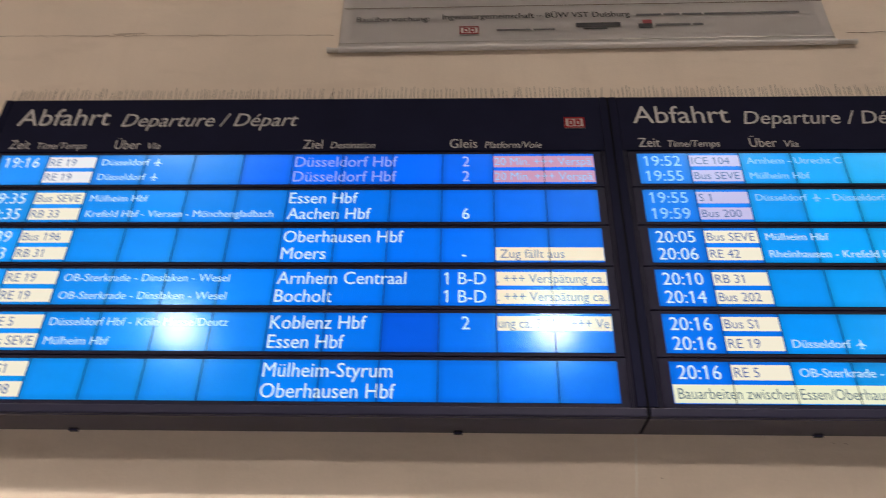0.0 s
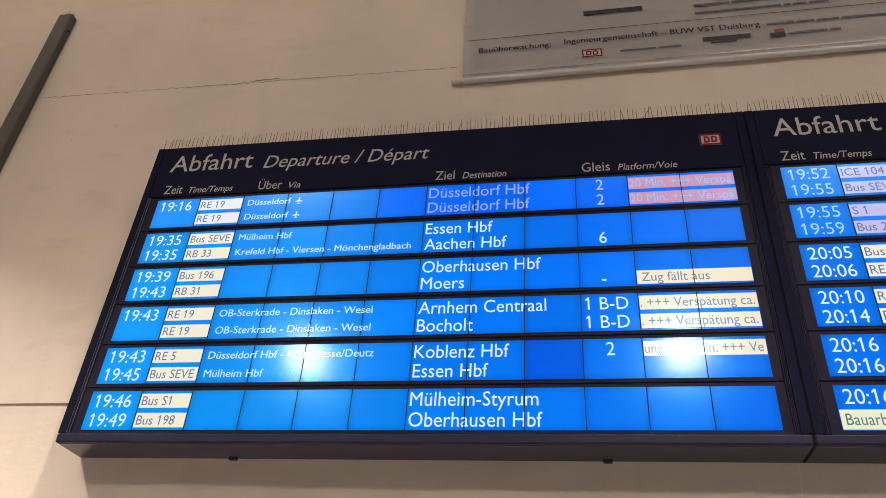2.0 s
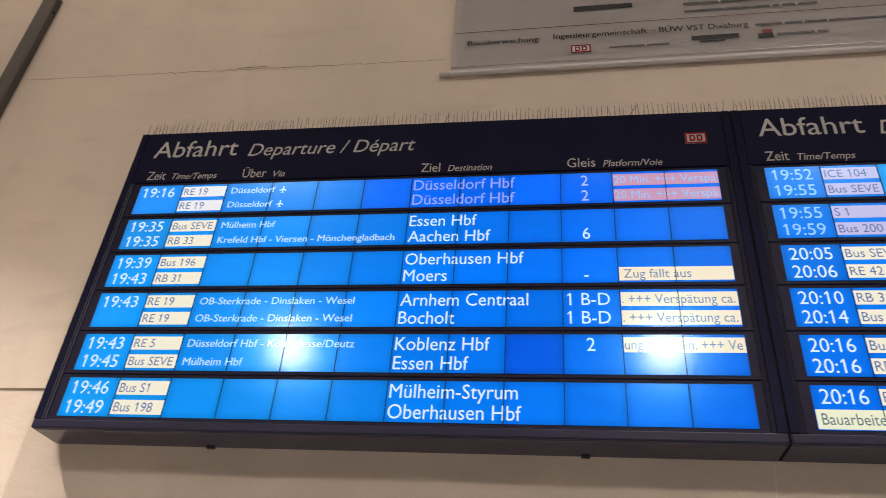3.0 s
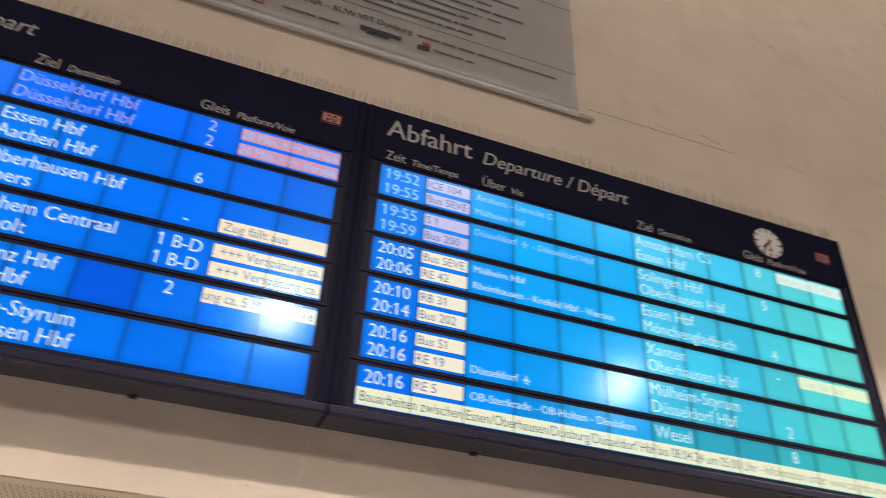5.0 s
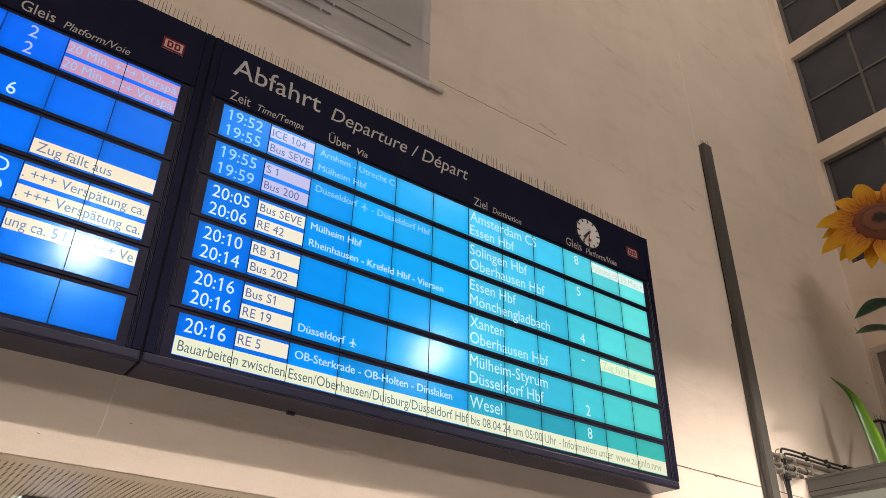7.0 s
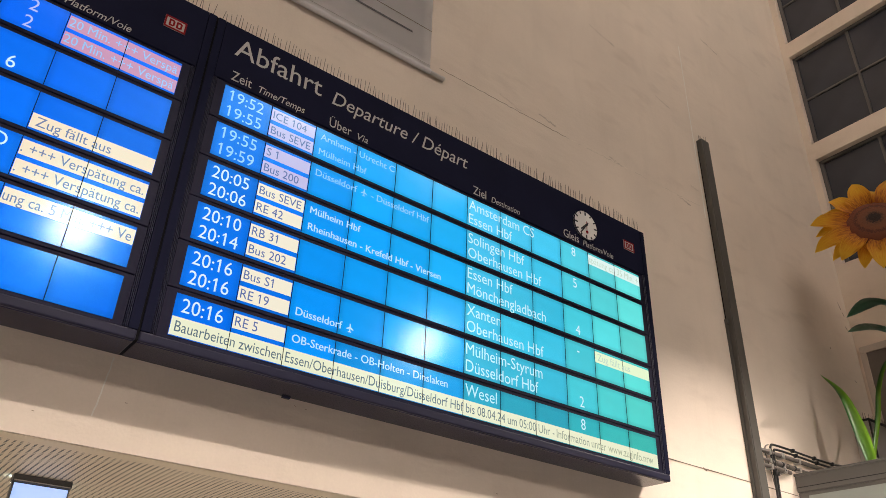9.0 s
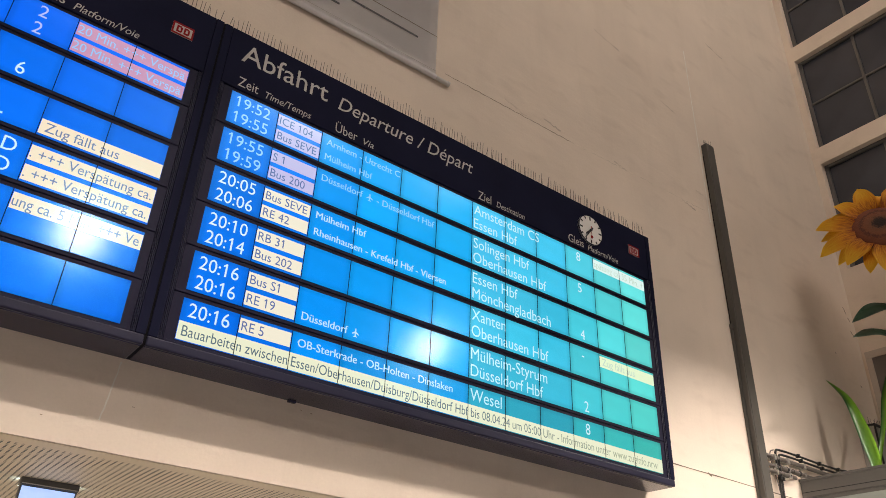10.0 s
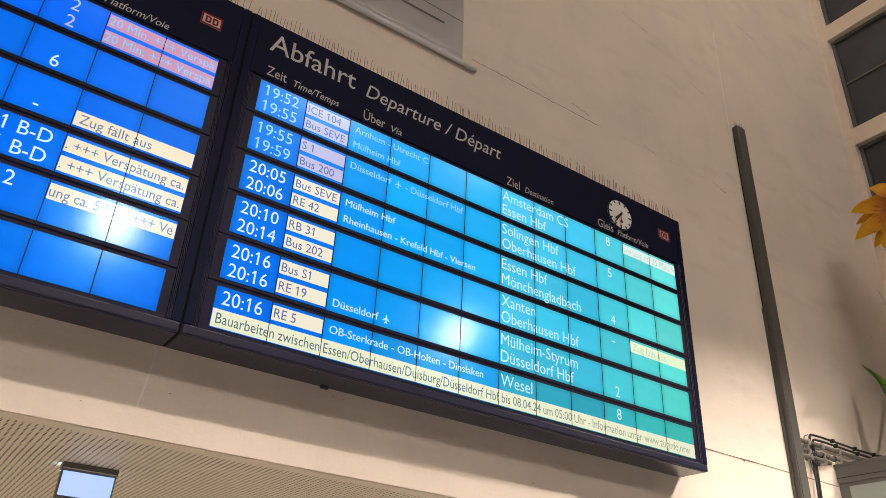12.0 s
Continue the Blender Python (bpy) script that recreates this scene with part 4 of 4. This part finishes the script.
for dx, top in ((0.0, 4.162), (0.045, 4.115)):
    wire = thing("cable", (6.835 + dx, WALL_Y - 0.06, 3.0), "black cable bent along the wall to the kiosk roof", "cable", "wall cables")
    t = top - 3.0
    part("sheath", tube([(-0.06, 0, -2.9), (-0.03, 0, 0.0), (0.0, 0, 0.55), (0.018, 0, 0.86), (0.022, 0, t - 0.10), (0.030, -0.005, t - 0.02), (0.09, -0.01, t), (0.40, -0.012, t + 0.004), (0.90, -0.01, t), (1.30, -0.012, t + 0.004), (1.60 - dx, -0.012, t), (1.72 - dx, -0.03, t - 0.30)], 0.0125), M_CABLE, wire)
    for a, b in ((0.016, 0.84), (0.46, t + 0.004), (0.90, t), (1.30, t + 0.004)):
        part("cable_tie", box(a - 0.017, a + 0.017, -0.032, 0.010, b - 0.019, b + 0.021, bevel=0.004), M_CABLE, wire)
cord = thing("thin_cord", (6.80, WALL_Y - 0.04, 3.0), "thin grey cord looped beside the black cables", "cable")
part("sheath", tube([(0.06, 0, 0.70), (0.02, 0, 0.90), (-0.02, 0, 1.05), (0.0, 0, 1.13), (0.05, -0.01, 1.155)], 0.006), M_PIPE, cord)


# ---------- decorative sunflower ----------
def blade(points, width, fold=0.25, seg=18, sway=(0, 0, 1)):
    """A long tapering leaf along a bent line, folded along its middle, two-sided with thickness."""
    pts = [Vector(p) for p in points]
    ext = [pts[0] * 2 - pts[1], *pts, pts[-1] * 2 - pts[-2]]
    bm = bmesh.new()
    uv = bm.loops.layers.uv.new("UVMap")
    rows_, n = [], len(pts) - 1
    for k in range(seg + 1):
        s = min(k / seg * n, n - 1e-6)
        i, t = int(s), s - int(s)
        p0, p1, p2, p3 = ext[i:i + 4]
        p = 0.5 * ((2 * p1) + (p2 - p0) * t + (2 * p0 - 5 * p1 + 4 * p2 - p3) * t * t + (3 * p1 - p0 - 3 * p2 + p3) * t ** 3)
        d = ((p2 - p0) * 0.5 + (2 * p0 - 5 * p1 + 4 * p2 - p3) * t + 1.5 * (3 * p1 - p0 - 3 * p2 + p3) * t * t).normalized()
        side = d.cross(Vector(sway)).normalized()
        up = side.cross(d)
        f = k / seg
        w = width * max(0.02, min(1.0, 0.45 + 1.4 * f) * (1 - f ** 2.2) ** 0.9) * 0.5
        rows_.append([(bm.verts.new(p + side * w * q + up * abs(q) * w * fold), f, (q + 1) / 2) for q in (-1, -0.5, 0, 0.5, 1)])
    for a, b in zip(rows_, rows_[1:]):
        for k in range(4):
            quad = (a[k], a[k + 1], b[k + 1], b[k])
            face = bm.faces.new([q[0] for q in quad])
            face.smooth = True
            for loop, q in zip(face.loops, quad):
                loop[uv].uv = (q[1], q[2])
    bmesh.ops.solidify(bm, geom=bm.faces[:], thickness=0.006)
    return bm


def sunflower(base, head, facing, radius):
    root = thing("sunflower", base, "giant artificial sunflower with yellow petals standing on the kiosk roof", "artificial flower")
    off = Vector(head) - Vector(base)
    front = Vector(facing).normalized()
    part("stem", tube([(0, 0, 0), (0.03, 0.01, 1.0), (0.01, 0.0, 2.2), tuple(off - front * 0.16 - Vector((0, 0, 0.25))), tuple(off - front * 0.05)], 0.045, 10, 0.035), M_DARKSTEM, root)
    at = Matrix.Translation(off) @ front.to_track_quat("Z", "Y").to_matrix().to_4x4()
    bm = bmesh.new()
    bmesh.ops.create_uvsphere(bm, u_segments=28, v_segments=12, radius=radius * 0.46, matrix=Matrix.Diagonal((1, 1, 0.30, 1)))
    for f in bm.faces:
        f.smooth = True
    part("seed_disc", bm, M_SEED, root, "brown seed head", at)
    rnd = random.Random(11)
    for ring, (count, reach, lift, wide) in enumerate(((11, 1.0, 0.015, 0.40), (11, 0.93, -0.05, 0.34))):
        for k in range(count):
            a = 360 * (k + 0.5 * ring) / count + rnd.uniform(-4, 4)
            L = radius * reach * rnd.uniform(0.92, 1.05)
            pts = [(radius * 0.34, 0, lift), (radius * 0.56, 0, lift + 0.05 * rnd.uniform(0.4, 1.4)), (L * 0.82, 0, lift + 0.035), (L, 0, lift - 0.04 * rnd.uniform(-0.5, 2))]
            part("petal", blade(pts, radius * wide * rnd.uniform(0.92, 1.1), 0.22, 12), M_PETAL, root, at=at @ pose(0, 0, 0, 0, 0, a) @ pose(0, 0, 0, rnd.uniform(-14, 14), 0, 0))
    for pts, w in (([(0.02, 0.0, 1.98), (-0.30, 0.17, 2.03), (-1.19, 0.15, 1.57)], 0.36), ([(0.02, 0.0, 1.54), (-0.40, 0.18, 1.66), (-1.26, 0.15, 1.37)], 0.38), ([(0.02, 0, 1.8), (0.5, -0.1, 2.0), (1.0, -0.1, 1.7)], 0.28)):
        part("leaf", blade(pts, w, 0.3, 14, (-0.5, -0.5, 0.75)), M_LEAF, root, "dark green leaf")
    return root


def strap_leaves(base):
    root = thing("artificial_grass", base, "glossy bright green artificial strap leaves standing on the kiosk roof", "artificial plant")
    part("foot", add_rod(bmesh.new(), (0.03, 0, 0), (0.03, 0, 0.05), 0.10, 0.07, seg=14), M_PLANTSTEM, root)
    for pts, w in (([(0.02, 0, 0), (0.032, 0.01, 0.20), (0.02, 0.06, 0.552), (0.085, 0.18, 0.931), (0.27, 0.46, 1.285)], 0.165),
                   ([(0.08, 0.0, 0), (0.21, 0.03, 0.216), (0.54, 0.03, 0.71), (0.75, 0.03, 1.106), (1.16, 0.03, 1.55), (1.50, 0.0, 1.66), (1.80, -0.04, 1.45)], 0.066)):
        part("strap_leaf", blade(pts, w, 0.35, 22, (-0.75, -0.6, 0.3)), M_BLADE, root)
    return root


M_DARKSTEM = surface("dark_green_stem", (0.012, 0.06, 0.03), rough=0.5, vary=0.2, big=4, fine=30, bump=0)
sunflower((8.48, -0.85, KZ), (8.305, -0.90, 7.07), (-0.86, -0.38, 0.26), 0.77)
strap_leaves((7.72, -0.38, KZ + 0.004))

# grey cupboard on the kiosk roof, against the wall
cupboard = thing("cupboard", (9.33, WALL_Y, KZ), "low grey metal cupboard on the kiosk roof in the wall corner", "cupboard")
part("body", box(-0.32, 0.32, -0.22, -0.004, 0, 0.94, bevel=0.008), M_PALEGREY, cupboard)
part("front_door", box(-0.29, 0.29, -0.232, -0.220, 0.05, 0.90, bevel=0.004), M_PALEGREY, cupboard)
part("edge_strip", box(-0.328, -0.310, -0.236, -0.218, 0, 0.94), M_CABLE, cupboard, "black rubber edge")
part("lid", box(-0.34, 0.33, -0.24, -0.004, 0.94, 0.965, bevel=0.004), M_CABLE, cupboard)
spikes(9.00, 9.64, 0.16, KZ + 0.965, 0.05, 0.11, "bird spikes on the grey cupboard")

# framed mesh panel on the east wall
panel = thing("wall_panel", (EAST, -1.4, 4.2), "grey-brown framed mesh panel on the side wall below the windows", "wall panel")
part("mesh_sheet", box(-0.012, -0.002, -1.52, 1.58, 0.0, 1.78), M_DUCTMESH, panel)
for a, b, c, d in ((-1.60, 1.66, 1.78, 1.88), (-1.60, -1.52, 0, 1.78), (1.58, 1.66, 0, 1.78)):
    part("frame_strip", box(-0.03, -0.002, a, b, c, d, bevel=0.004), M_CREAMTRIM, panel)

# ---------- hall lamps ----------
for x in LAMP_XS:
    lamp = thing("floodlight", (x, LAMP_Y, LAMP_Z), "round floodlight hanging on a rod from the hall ceiling", "lamp", "floodlights")
    d = (Vector((x, 0.3, 2.0)) - Vector((x, LAMP_Y, LAMP_Z))).normalized()
    part("rod", add_rod(bmesh.new(), (0, -0.2, 0.1), (0, -0.2, TOP - LAMP_Z), 0.015, seg=8), M_DUCT, lamp)
    part("housing", add_rod(bmesh.new(), -d * 0.03, -d * 0.30, 0.20, 0.12, seg=24), M_DUCT, lamp)
# Mast made up as a stand for the unseen leaf-shadow light.
mast = thing("lamp_mast", (LEAF_LAMP[0], LEAF_LAMP[1] - 0.08, 0), "made-up unseen mast holding the light that casts the leaf shadows", "lamp")
part("foot", box(-0.30, 0.30, -0.30, 0.30, 0, 0.04, bevel=0.008), M_DUCT, mast)
part("column", add_rod(bmesh.new(), (0, -0.04, 0.04), (0, -0.04, LEAF_LAMP[2] - 0.18), 0.055, 0.04, seg=16), M_DUCT, mast)
part("head", add_rod(bmesh.new(), (0, 0.06, LEAF_LAMP[2]), (0, -0.16, LEAF_LAMP[2]), 0.23, 0.17, seg=28), M_DUCT, mast)
for x, aim, *_ in DOWN_LAMPS:
    lamp = thing("hanging_spotlight", (x, DOWN_Y, DOWN_Z), "dark cylindrical spotlight hanging on a rod from the hall ceiling", "lamp", "hanging spotlights")
    d = (Vector((aim, -1.0, 0.0)) - Vector((x, DOWN_Y, DOWN_Z))).normalized()
    part("rod", add_rod(bmesh.new(), -d * 0.25, (0, 0, TOP - DOWN_Z), 0.015, seg=8), M_DUCT, lamp)
    part("housing", add_rod(bmesh.new(), -d * 0.03, -d * 0.32, 0.11, 0.09, seg=24), M_DUCT, lamp)
for x in HIGH_XS:
    lamp = thing("ceiling_light", (x, HIGH_Y, TOP), "round spotlight fixed under the hall ceiling", "lamp", "ceiling lights")
    part("housing", add_rod(bmesh.new(), (0, 0, 0), (0, 0, -0.2), 0.2, 0.25, seg=24), M_DUCT, lamp)
# Panels made up to go with the unseen fill lamps.
for x, watts in FILL_LAMPS:
    fill_fixture = thing("light_panel", (x, HIGH_Y + 0.2, TOP), "made-up round panel, never in view, above a fill lamp for the wall", "lamp", "ceiling panels")
    part("housing", add_rod(bmesh.new(), (0, 0, 0), (0, 0, -0.06), 1.90, 1.85, seg=40), M_WHITE, fill_fixture)
